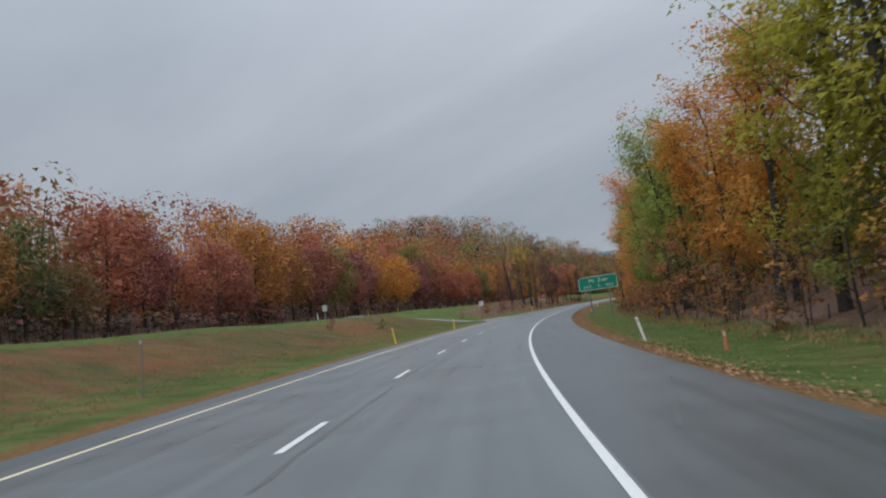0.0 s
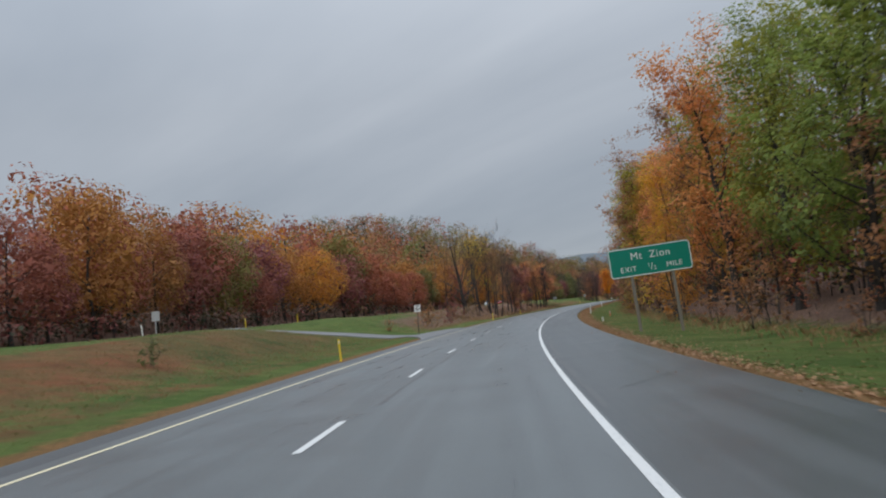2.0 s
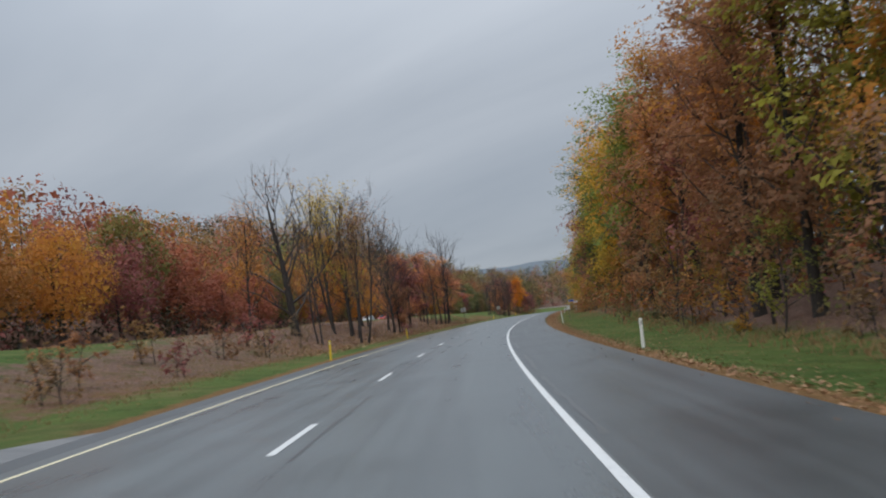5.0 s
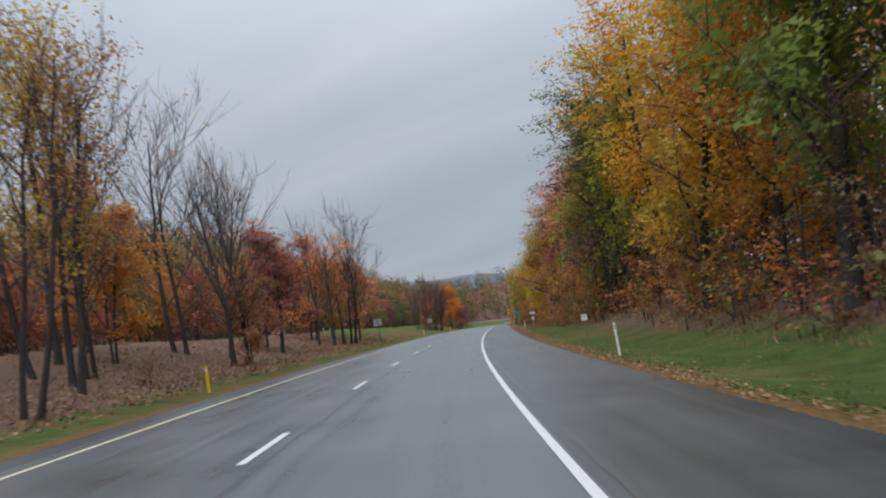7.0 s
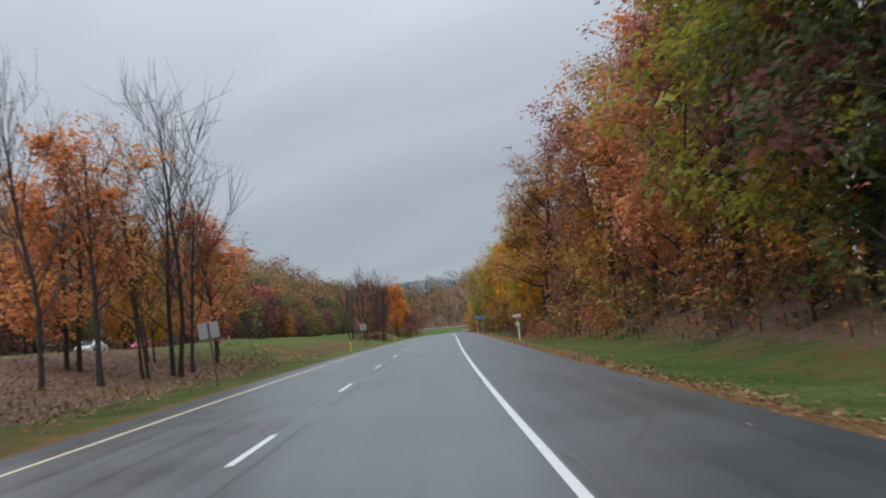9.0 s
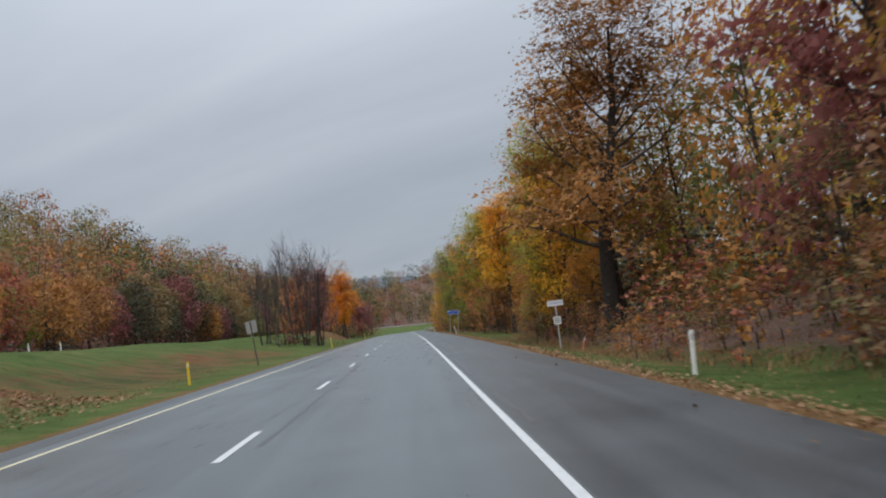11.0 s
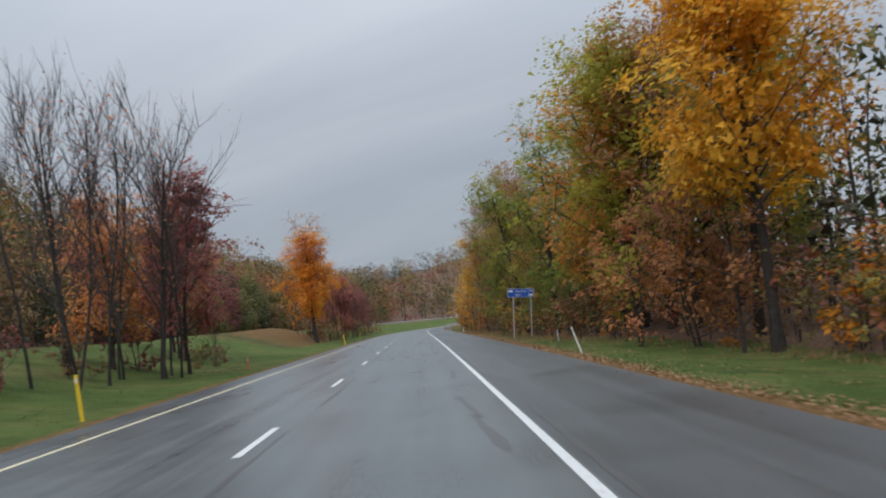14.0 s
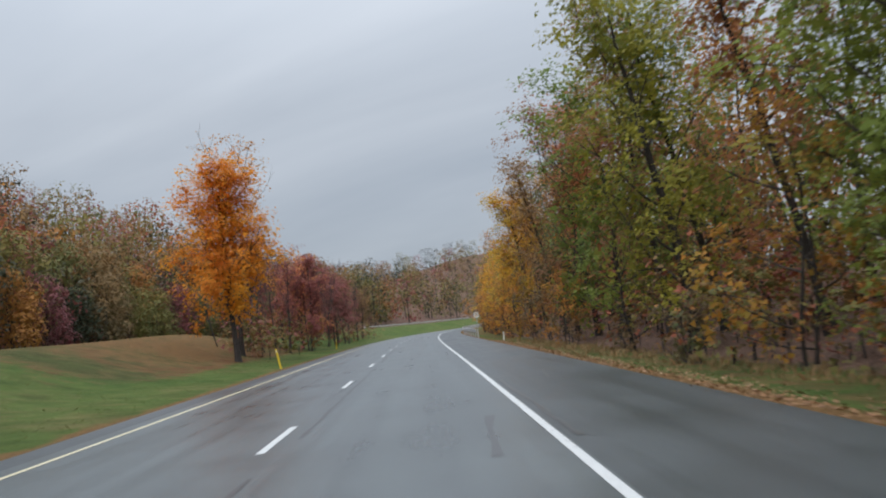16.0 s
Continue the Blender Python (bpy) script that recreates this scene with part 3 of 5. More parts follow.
flat_part("edge_line", strip("edge_line", -80, 726, EDGE_LAT - 0.052, EDGE_LAT + 0.052, 0.005, WHITE), road)
flat_part("edge_line_yellow", strip("edge_line_yellow", -80, 726, YELLOW_LAT - 0.06, YELLOW_LAT + 0.06, 0.005, AMBER), road)
DASH = mesh_of("lane_dash", [(-0.06, 0, 0), (0.06, 0, 0), (0.06, 1.5, 0), (0.06, 3.16, 0), (-0.06, 3.16, 0), (-0.06, 1.5, 0)], [(0, 1, 2, 3, 4, 5)], WHITE)
for i in range(-3, 59):
    s = -1.25 + 12.19 * i
    d = new("lane_dash", DASH)
    d.parent = road
    d.matrix_world = road_pose(s, DASH_LAT, 0.006, pitch=math.degrees(math.atan(float(np.interp(s / SPEED, GRADE_T, GRADE)))))


def crossover():
    """The paved turn-round that joins both carriageways, with its flared mouths and a buried edge."""
    verts, faces, uvs = [], [], []
    lats = np.linspace(-7.54, -33.3, 50)
    shares = (0, 0, 0.15, 0.3, 0.5, 0.7, 0.85, 1.0, 1.0)
    k = len(shares)
    for l in lats:
        near = 13.0 * np.exp(-(-7.54 - l) / 2.4) + 9.0 * np.exp(-(l + 33.3) / 3.0)
        far = 6.0 * np.exp(-(-7.54 - l) / 1.8) + 7.0 * np.exp(-(l + 33.3) / 3.0)
        for j, f in enumerate(shares):
            s = CROSS_S - 4.1 - near + f * (8.2 + near + far)
            drop = -0.35 if j in (0, k - 1) else 0.0
            up = 0.075 if l < -7.9 else 0.035
            verts.append(on_ground(s, l, up + drop)); uvs.append((s, l))
    for i in range(len(lats) - 1):
        for j in range(k - 1):
            faces.append((i * k + j, i * k + j + 1, (i + 1) * k + j + 1, (i + 1) * k + j))
    me = mesh_of("crossover", verts, faces, GRAVELLED)
    layer = me.uv_layers.new(name="UVMap")
    loops = np.empty(len(me.loops), np.int32)
    me.loops.foreach_get("vertex_index", loops)
    layer.data.foreach_set("uv", np.array(uvs, np.float32)[loops].ravel())
    return tagged(new("crossover_road", me), "narrow asphalt crossover through the grass median", "road", kind="structure")


crossover()


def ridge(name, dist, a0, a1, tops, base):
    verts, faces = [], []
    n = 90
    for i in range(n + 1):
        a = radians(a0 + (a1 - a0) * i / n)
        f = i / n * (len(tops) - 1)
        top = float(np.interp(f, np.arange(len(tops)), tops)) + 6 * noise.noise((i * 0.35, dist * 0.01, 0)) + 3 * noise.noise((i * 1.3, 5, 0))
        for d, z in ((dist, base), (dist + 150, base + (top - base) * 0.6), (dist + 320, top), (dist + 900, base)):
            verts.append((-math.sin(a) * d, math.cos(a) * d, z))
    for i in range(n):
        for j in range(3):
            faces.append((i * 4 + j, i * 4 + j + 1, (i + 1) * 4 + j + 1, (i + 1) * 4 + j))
    return tagged(new(name, mesh_of(name, verts, faces, HAZED_RIDGE, True)), "far wooded ridge under cloud, haze painted in as blue-grey", "hill", kind="structure")


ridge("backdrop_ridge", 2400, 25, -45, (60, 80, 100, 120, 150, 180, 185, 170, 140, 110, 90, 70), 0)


# ---- trees ----
def tube(verts, faces, pts, radii, sides):
    """A tapered tube along points, added to lists."""
    base = len(verts)
    for i, p in enumerate(pts):
        q = pts[min(i + 1, len(pts) - 1)] - pts[max(i - 1, 0)]
        q = q / (np.linalg.norm(q) + 1e-9)
        u = np.cross(q, (0.31, 0.77, 0.2)); u /= np.linalg.norm(u) + 1e-9
        v = np.cross(q, u)
        for k in range(sides):
            a = 2 * PI * k / sides
            verts.append(p + radii[i] * (np.cos(a) * u + np.sin(a) * v))
    for i in range(len(pts) - 1):
        for k in range(sides):
            faces.append((base + i * sides + k, base + i * sides + (k + 1) % sides, base + (i + 1) * sides + (k + 1) % sides, base + (i + 1) * sides + k))


def bent(rng, start, direction, length, segs, lift, wob):
    pts, p, d = [np.array(start, float)], np.array(start, float), np.array(direction, float)
    for _ in range(segs):
        d = d + np.array((0, 0, lift)) + rng.normal(0, wob, 3)
        d /= np.linalg.norm(d)
        p = p + d * length / segs
        pts.append(p.copy())
    return pts


def make_tree(seed, H, R, low, girth, leaves, size, limbs=14, twigs=4, top_heavy=0.6, upright=0.5, lean=0.0, stems=1, sides=6, fine=0, cone=0.0, inside=0.0):
    """Trunk, branch and crown meshes. low: where the crown begins, as a share of the height. Leaves hang in clumps round the outer wood."""
    rng = np.random.default_rng(seed)
    verts, faces, twig_v, twig_f, tips = [], [], [], [], []
    for stem in range(stems):
        off = rng.normal(0, 0.35, 2) if stems > 1 else (0, 0)
        hh = H * (1 if stem == 0 else rng.uniform(0.75, 0.98))
        out = np.array((*(np.array(off) * 0.25), 1.0)) + (lean, 0, 0)
        trunk = bent(rng, (off[0], off[1], -0.4), out, hh * 0.93, 9, 0.12, 0.055)
        g = girth * (1 if stems == 1 else 0.7)
        tube(verts, faces, trunk, [g * (1.5 if i == 0 else 1.0) * (1 - i / 9.6) ** 0.8 + 0.015 for i in range(10)], sides)
        for i in range(limbs // stems):
            f = low + (0.95 - low) * ((i + rng.uniform(0.1, 0.9)) / (limbs // stems)) ** 0.9
            k = f * 9
            a = int(min(k, 8))
            p = trunk[a] + (trunk[a + 1] - trunk[a]) * (k - a)
            az = i * 2.4 + rng.uniform(-0.5, 0.5) + stem
            g2 = (f - low) / (1 - low)
            prof = math.sqrt(max(0.05, 1 - ((g2 - 0.3 - 0.25 * top_heavy) / 0.72) ** 2))
            if cone:
                prof = (1 - cone * g2) * min(1.0, 0.62 + 2.2 * g2)
            L = R * max(0.2 if cone else 0.28, prof) * rng.uniform(0.75, 1.2)
            el = upright + 0.5 * g2
            d = (np.cos(az) * np.cos(el), np.sin(az) * np.cos(el), np.sin(el))
            limb = bent(rng, p, d, L, 4, 0.1, 0.13)
            gr = g * (1 - f) * 0.42 + 0.02
            tube(twig_v, twig_f, limb, [gr, gr * 0.75, gr * 0.5, gr * 0.32, 0.008], max(3, sides - 2))
            big = 0.5 + 0.6 * L / R if cone else 1.0
            tips += [(limb[1], 0.7)] if cone else []
            tips += [(limb[2], 0.8 * big), (limb[3], big), (limb[4], big)]
            for _ in range(twigs):
                b = rng.integers(1, 4)
                q = limb[b] + (limb[b + 1] - limb[b]) * rng.uniform(0, 1)
                dd = np.array(d) * 0.5 + rng.normal(0, 0.4 if fine else 0.6, 3) + (0, 0, 0.34 if fine else 0.25)
                tw = bent(rng, q, dd / np.linalg.norm(dd), L * rng.uniform(0.3, 0.55), 2, 0.08, 0.07 if fine else 0.15)
                tube(twig_v, twig_f, tw, [gr * 0.35 + 0.006, gr * 0.2 + 0.005, 0.004], 3)
                tips += [(tw[2], 0.85 * big), (tw[1], 0.6 * big)]
                for _ in range(fine):
                    q2 = tw[0] + (tw[2] - tw[0]) * rng.uniform(0.15, 0.95)
                    d2 = (tw[2] - tw[0]) / (np.linalg.norm(tw[2] - tw[0]) + 1e-6) + rng.normal(0, 0.25, 3) + (0, 0, 0.3)
                    e2 = q2 + d2 / np.linalg.norm(d2) * L * rng.uniform(0.15, 0.32)
                    tube(twig_v, twig_f, [q2, e2], [0.009, 0.004], 3)
        tips += [(trunk[9], 1.0), (trunk[8], 1.0)]
    wood = mesh_of("trunk", verts, faces, BARK, True)
    branches = mesh_of("branchwork", twig_v, twig_f, TWIG, True)
    crown = None
    if leaves:
        c = np.array([t[0] for t in tips]); wgt = np.array([t[1] for t in tips]) * rng.uniform(0.35, 1.5, len(tips))
        r = H * 0.056 * (0.6 + 0.6 * wgt)
        pick = rng.choice(len(tips), leaves, p=(wgt ** 1.5) / (wgt ** 1.5).sum())
        away = c - (0, 0, H * (low + 0.3 * (1 - low)))
        away = away / (np.linalg.norm(away, axis=1)[:, None] + 1e-6) * 0.8 + (0, 0, 0.75) + rng.normal(0, 0.3, c.shape)
        away /= np.linalg.norm(away, axis=1)[:, None]
        ball = rng.normal(0, 1, (leaves, 3)); ball /= np.linalg.norm(ball, axis=1)[:, None]
        rad = rng.uniform(0, 1, leaves) ** 0.55
        off = ball * (rad * r[pick])[:, None]
        flat = away[pick]
        off = off * 1.2 - flat * ((off * flat).sum(1) * 0.72)[:, None]
        pos = c[pick] + off
        inner = rng.integers(0, len(tips), int(leaves * inside))
        heart = np.repeat(np.arange(len(tips)), 5) if inside else np.arange(0)
        spread = rng.normal(0, 0.38, (len(heart), 3)) * r[heart][:, None]
        spread -= away[heart] * ((spread * away[heart]).sum(1) * 0.85)[:, None]
        sizes = np.concatenate([np.full(leaves, size), np.full(len(inner), size * 2.0), np.minimum(r[heart] * 0.42, size * 1.7)])
        hub = np.array((0, 0, H * (low + 0.4 * (1 - low))))
        deep = c[inner] + (hub - c[inner]) * rng.uniform(0.15, 0.5, len(inner))[:, None] + rng.normal(0, 0.3, (len(inner), 3))
        out = np.concatenate([flat * 1.9 + ball * 0.3, away[inner], away[heart] * 2.5])
        pos = np.concatenate([pos, deep, c[heart] + spread])
        blades = leaf_blades(rng, pos, sizes, out, 0.42)
        facing = np.concatenate([flat * 0.8 + ball * 0.7, away[inner], away[heart]]) + rng.normal(0, 0.25, (len(out), 3)) + (0, 0, 0.25)
        crown = leaf_mesh("crown", blades, None, facing)
    return wood, branches, crown


def clump_tree(seed, H, R, low, girth, clumps, leaves, size, sides=5, fill_size=0.4, fills=15):
    """A full-crowned tree seen from afar: rounded leaf clumps over an egg-shaped crown, on a trunk with short limbs."""
    rng = np.random.default_rng(seed)
    verts, faces, twig_v, twig_f = [], [], [], []
    trunk = bent(rng, (0, 0, -0.4), (0, 0, 1), H * 0.85, 6, 0.12, 0.05)
    tube(verts, faces, trunk, [girth * (1.4 if i == 0 else 1.0) * (1 - i / 6.6) + 0.02 for i in range(7)], sides)
    centres, radii = [], []
    for i in range(clumps):
        g = (i + rng.uniform(0.1, 0.9)) / clumps
        r = R * np.sin(PI * (0.17 + 0.78 * g ** 0.9)) ** 0.6
        az = i * 2.4 + rng.uniform(-0.5, 0.5)
        f = rng.uniform(0.5, 0.82)
        size_c = R * rng.uniform(0.32, 0.52) * (1.08 - 0.2 * g)
        c = np.array((np.cos(az) * r * f, np.sin(az) * r * f, H * (low + (0.94 - low) * g) - size_c * 0.35))
        centres.append(c); radii.append(size_c)
        if i % 3 == 0 and sides > 3:
            k = max(0.5, min(5.5, (c[2] - 0.12 * H) / (H * 0.85) * 6))
            a = int(k)
            p = trunk[a] + (trunk[a + 1] - trunk[a]) * (k - a)
            tube(twig_v, twig_f, [p, (p + c) / 2 + (0, 0, 0.2), c], [0.09, 0.06, 0.02], 3)
    centres, radii = np.array(centres), np.array(radii)
    pick = rng.choice(clumps, leaves, p=radii ** 2 / (radii ** 2).sum())
    ball = rng.normal(0, 1, (leaves, 3)) + (0, 0, 0.35)
    ball /= np.linalg.norm(ball, axis=1)[:, None]
    pos = centres[pick] + ball * (radii[pick] * rng.uniform(0.84, 1.04, leaves))[:, None] * (1, 1, 0.75)
    # sprays of wider leaves close the inside of every clump
    fill = np.repeat(np.arange(clumps), fills)
    inner = rng.normal(0, 1, (len(fill), 3))
    inner /= np.linalg.norm(inner, axis=1)[:, None]
    pos = np.concatenate([pos, centres[fill] + inner * (radii[fill] * rng.uniform(0.3, 0.8, len(fill)))[:, None]])
    sizes = np.concatenate([np.full(leaves, size), radii[fill] * fill_size])
    quads = leaf_blades(rng, pos, sizes, np.concatenate([ball * 1.7, inner]), 0.24)
    facing = np.concatenate([ball, inner]) + rng.normal(0, 0.12, (len(pos), 3)) + (0, 0, 0.25)
    return mesh_of("trunk", verts, faces, BARK, True), mesh_of("branchwork", twig_v, twig_f, TWIG, True) if twig_v else None, leaf_mesh("crown", quads, None, facing)


def leaf_blades(rng, pos, size, out, loose=0.8):
    """Leaves as small tilted blades that turn towards the outside of their clump."""
    n = len(pos)
    nor = rng.normal(0, loose, (n, 3)) * (1, 1, 0.8) + out * 0.75 + (0, 0, 0.4)
    nor /= np.linalg.norm(nor, axis=1)[:, None]
    u = np.cross(nor, rng.normal(0, 1, (n, 3))); u /= np.linalg.norm(u, axis=1)[:, None] + 1e-9
    v = np.cross(nor, u)
    L = (size * rng.uniform(0.6, 1.35, n))[:, None]
    W = L * rng.uniform(0.55, 0.9, n)[:, None]
    fold = nor * L * rng.uniform(-0.2, 0.2, n)[:, None]
    k = rng.uniform(-0.25, 0.25, n)[:, None]
    return np.stack([pos - u * L * 0.5, pos + u * L * (0.3 + k) + v * W * 0.55 + fold, pos + u * L * (0.3 - k) - v * W * 0.55 - fold], 1)


PROTO = {}


def proto(kind, *variants):
    """Trees to copy from: meshes by kind."""
    PROTO[kind] = [make_tree(**v) for v in variants]


NEAR = dict(leaves=8000, size=0.2, inside=0.05, sides=5)
proto("oak", dict(seed=1, H=17, R=4.6, low=0.14, girth=0.24, limbs=20, twigs=4, **NEAR), dict(seed=2, H=17, R=4.3, low=0.12, girth=0.22, limbs=20, twigs=4, lean=0.04, **NEAR),
      dict(seed=3, H=17, R=5.0, low=0.16, girth=0.27, limbs=18, twigs=5, **NEAR))
proto("maple", dict(seed=4, H=14, R=4.2, low=0.08, girth=0.19, limbs=20, twigs=4, top_heavy=0.15, upright=0.35, **NEAR), dict(seed=5, H=14, R=4.0, low=0.09, girth=0.18, limbs=22, twigs=4, top_heavy=0.1, upright=0.3, **NEAR))
proto("tall", dict(seed=6, H=19, R=3.6, low=0.2, girth=0.21, limbs=20, twigs=4, **NEAR), dict(seed=7, H=19, R=3.9, low=0.24, girth=0.21, limbs=18, twigs=4, lean=-0.03, **NEAR))
proto("great", dict(seed=61, H=18, R=5.7, low=0.24, girth=0.42, limbs=30, twigs=5, leaves=18000, size=0.195, inside=0.06, upright=0.3, top_heavy=0.3))
proto("golden", dict(seed=19, H=13.6, R=3.9, low=0.33, girth=0.17, limbs=40, twigs=4, leaves=17000, size=0.17, inside=0.03, upright=0.4, cone=0.5),
      dict(seed=20, H=13.6, R=4.6, low=0.24, girth=0.2, limbs=44, twigs=4, leaves=17000, size=0.19, inside=0.02, upright=0.3, cone=0.55))
proto("sapling", dict(seed=8, H=6.5, R=2.5, low=0.12, girth=0.06, limbs=12, twigs=3, leaves=1500, size=0.185, top_heavy=0.2, upright=0.3), dict(seed=9, H=6.5, R=2.8, low=0.1, girth=0.055, limbs=12, twigs=3, leaves=1500, size=0.185, top_heavy=0.3, upright=0.2, stems=2))
proto("shrub", dict(seed=10, H=2.6, R=1.6, low=0.06, girth=0.03, limbs=10, twigs=3, leaves=1000, size=0.14, upright=0.3, stems=2, sides=4), dict(seed=11, H=2.6, R=1.8, low=0.05, girth=0.03, limbs=10, twigs=3, leaves=1000, size=0.14, upright=0.2, stems=2, sides=4))
proto("small", dict(seed=51, H=8.5, R=3.0, low=0.22, girth=0.09, limbs=20, twigs=5, leaves=5200, size=0.18, inside=0.02, upright=0.6, top_heavy=0.1), dict(seed=52, H=8.5, R=3.2, low=0.18, girth=0.09, limbs=20, twigs=5, leaves=5200, size=0.18, inside=0.02, upright=0.45, top_heavy=0.0, stems=2))
proto("sparse", dict(seed=12, H=12, R=3.2, low=0.3, girth=0.13, limbs=18, twigs=6, leaves=2300, size=0.175, upright=0.75, fine=2), dict(seed=13, H=12, R=3.4, low=0.25, girth=0.14, limbs=20, twigs=6, leaves=2300, size=0.175, upright=0.7, stems=2, fine=1))
proto("bare", dict(seed=14, H=12, R=5.0, low=0.2, girth=0.15, limbs=24, twigs=8, leaves=260, size=0.15, upright=0.68, fine=2), dict(seed=15, H=12, R=4.6, low=0.22, girth=0.13, limbs=24, twigs=8, leaves=160, size=0.15, upright=0.75, stems=2, fine=2))
proto("forked", dict(seed=16, H=11, R=5.4, low=0.1, girth=0.32, limbs=15, twigs=8, leaves=420, size=0.18, upright=0.5, fine=2, top_heavy=0.0, lean=-0.12))
proto("thicket", dict(seed=17, H=9, R=2.6, low=0.2, girth=0.06, limbs=22, twigs=6, leaves=420, size=0.13, upright=0.85, stems=2, fine=2), dict(seed=18, H=9, R=2.4, low=0.2, girth=0.06, limbs=22, twigs=6, leaves=110, size=0.12, upright=0.95, stems=2, fine=2))
FAR = dict(leaves=2200, size=0.29, clumps=30, fill_size=0.22, fills=9)
PROTO["far"] = [clump_tree(seed=21, H=18, R=5.6, low=0.1, girth=0.22, **FAR), clump_tree(seed=22, H=18, R=5.0, low=0.08, girth=0.2, **FAR), clump_tree(seed=23, H=18, R=6.2, low=0.12, girth=0.24, **FAR)]
WEST_TREE = dict(leaves=7600, size=0.27, clumps=30, fill_size=0.34)
PROTO["broad"] = [clump_tree(seed=24, H=14, R=5.4, low=0.3, girth=0.2, **WEST_TREE), clump_tree(seed=25, H=14, R=4.8, low=0.27, girth=0.2, **WEST_TREE), clump_tree(seed=26, H=14, R=5.9, low=0.33, girth=0.22, **WEST_TREE)]
HILL_TREE = dict(leaves=4200, size=0.37, clumps=26, fill_size=0.36)
PROTO["distant"] = [clump_tree(seed=27, H=14, R=5.4, low=0.24, girth=0.2, **HILL_TREE), clump_tree(seed=28, H=14, R=4.8, low=0.2, girth=0.2, **HILL_TREE), clump_tree(seed=29, H=14, R=5.9, low=0.27, girth=0.22, **HILL_TREE)]
BACK = dict(leaves=500, size=0.58, clumps=13, sides=3, fills=5)
PROTO["back"] = [clump_tree(seed=31, H=18, R=6.8, low=0.1, girth=0.2, **BACK), clump_tree(seed=32, H=18, R=6.2, low=0.08, girth=0.2, **BACK), clump_tree(seed=33, H=18, R=7.4, low=0.12, girth=0.22, **BACK)]

SPECIES = {"great": "great oak tree", "oak": "oak tree", "maple": "maple tree", "tall": "tall slender tree", "sapling": "young understorey tree", "shrub": "roadside shrub",
           "sparse": "thinly leaved tree", "bare": "nearly bare tree", "far": "broadleaf tree", "broad": "broad-crowned tree", "distant": "round-crowned tree", "forked": "low-forked spreading tree", "thicket": "many-stemmed thin tree", "golden": "maple tree", "small": "small maple tree"}
FULL = {"great": 18, "oak": 17, "maple": 14, "tall": 19, "sapling": 6.5, "shrub": 2.6, "sparse": 12, "bare": 12, "far": 18, "broad": 14, "distant": 14, "forked": 11, "thicket": 9, "golden": 13.6, "small": 8.5}
TREE_RNG = random.Random(5)


def plant(kind, s, lat, height, tone, where, up=0.0, variant=None, turn=None, lean=0.0, group="", wide=1.0, label=""):
    """One tree with its trunk and crown."""
    i = TREE_RNG.randrange(len(PROTO[kind])) if variant is None else variant
    wood, branches, crown = PROTO[kind][i]
    k = height / FULL[kind]
    a = TREE_RNG.uniform(0, 360) if turn is None else turn
    m = pose(*on_ground(s, lat, up - 0.05), lean, 0, a) @ Matrix.Diagonal((k * wide * TREE_RNG.uniform(0.92, 1.08), k * wide * TREE_RNG.uniform(0.92, 1.08), k, 1))
    kindname = {"shrub": "shrub", "sapling": "sapling"}.get(kind, "tree")
    leaves = "few" if kind in ("bare", "forked", "thicket") else TONE[tone] + " autumn"
    t = thing(kindname, m, label or f"{SPECIES[kind]} with {leaves} leaves {where}", kindname, group)
    part_mesh("trunk", wood, t)
    if branches:
        tagged(part_mesh("branchwork", branches, t), kind="stuff")
    if crown:
        c = part_mesh("crown", crown, t)
        if not crown.materials:
            crown.materials.append(None)
        c.material_slots[0].link = "OBJECT"
        c.material_slots[0].material = LEAF[tone]
    return t


def woods(name, places, label, kind="back", full=18.0, wood_faces=18):
    """Far woodland or undergrowth as one mesh: places are (x, y, z, height, tone)."""
    tones = sorted(LEAF)
    vs, fs, ms, wv, wf = [], [], [], [], []
    shapes = []
    for wood, _, crown in PROTO[kind]:
        v = np.empty(len(crown.vertices) * 3, np.float32); crown.vertices.foreach_get("co", v)
        w = np.empty(len(wood.vertices) * 3, np.float32); wood.vertices.foreach_get("co", w)
        v = v.reshape(-1, 3, 3)
        out = v.mean(1) - (0, 0, full * 0.42)
        out = np.array([tuple(n.vector) for n in crown.corner_normals])[::3] + 0.25 * out / np.linalg.norm(out, axis=1)[:, None]
        shapes.append((v, out, w.reshape(-1, 3), [tuple(p.vertices) for p in wood.polygons][:wood_faces]))
    r = random.Random(3)
    count = 0
    for x, y, z, h, tone in places:
        leafs, out, stem, faces = shapes[r.randrange(len(shapes))]
        a, k = r.uniform(0, 2 * PI), h / full
        rot = np.array(((np.cos(a), -np.sin(a), 0), (np.sin(a), np.cos(a), 0), (0, 0, 1))).T * k
        at = np.array((x, y, z - 0.1))
        vs.append(leafs @ rot + at)
        fs.append(out @ rot)
        ms.append(np.full(len(leafs), tones.index(tone), np.int32))
        used = max(max(f) for f in faces) + 1
        wv.append(stem[:used] @ rot + at)
        wf += [tuple(count + i for i in f) for f in faces]
        count += used
    me = leaf_mesh(name, np.concatenate(vs), None, np.concatenate(fs))
    for t in tones:
        me.materials.append(LEAF[t])
    me.polygons.foreach_set("material_index", np.concatenate(ms))
    me.update()
    tagged(new(name, me), label, "woodland", kind="stuff")
    tagged(new(name + "_trunks", mesh_of(name + "_trunks", np.concatenate(wv), wf, BARK)), "dark stems of the woodland behind the edge", "woodland", kind="stuff")


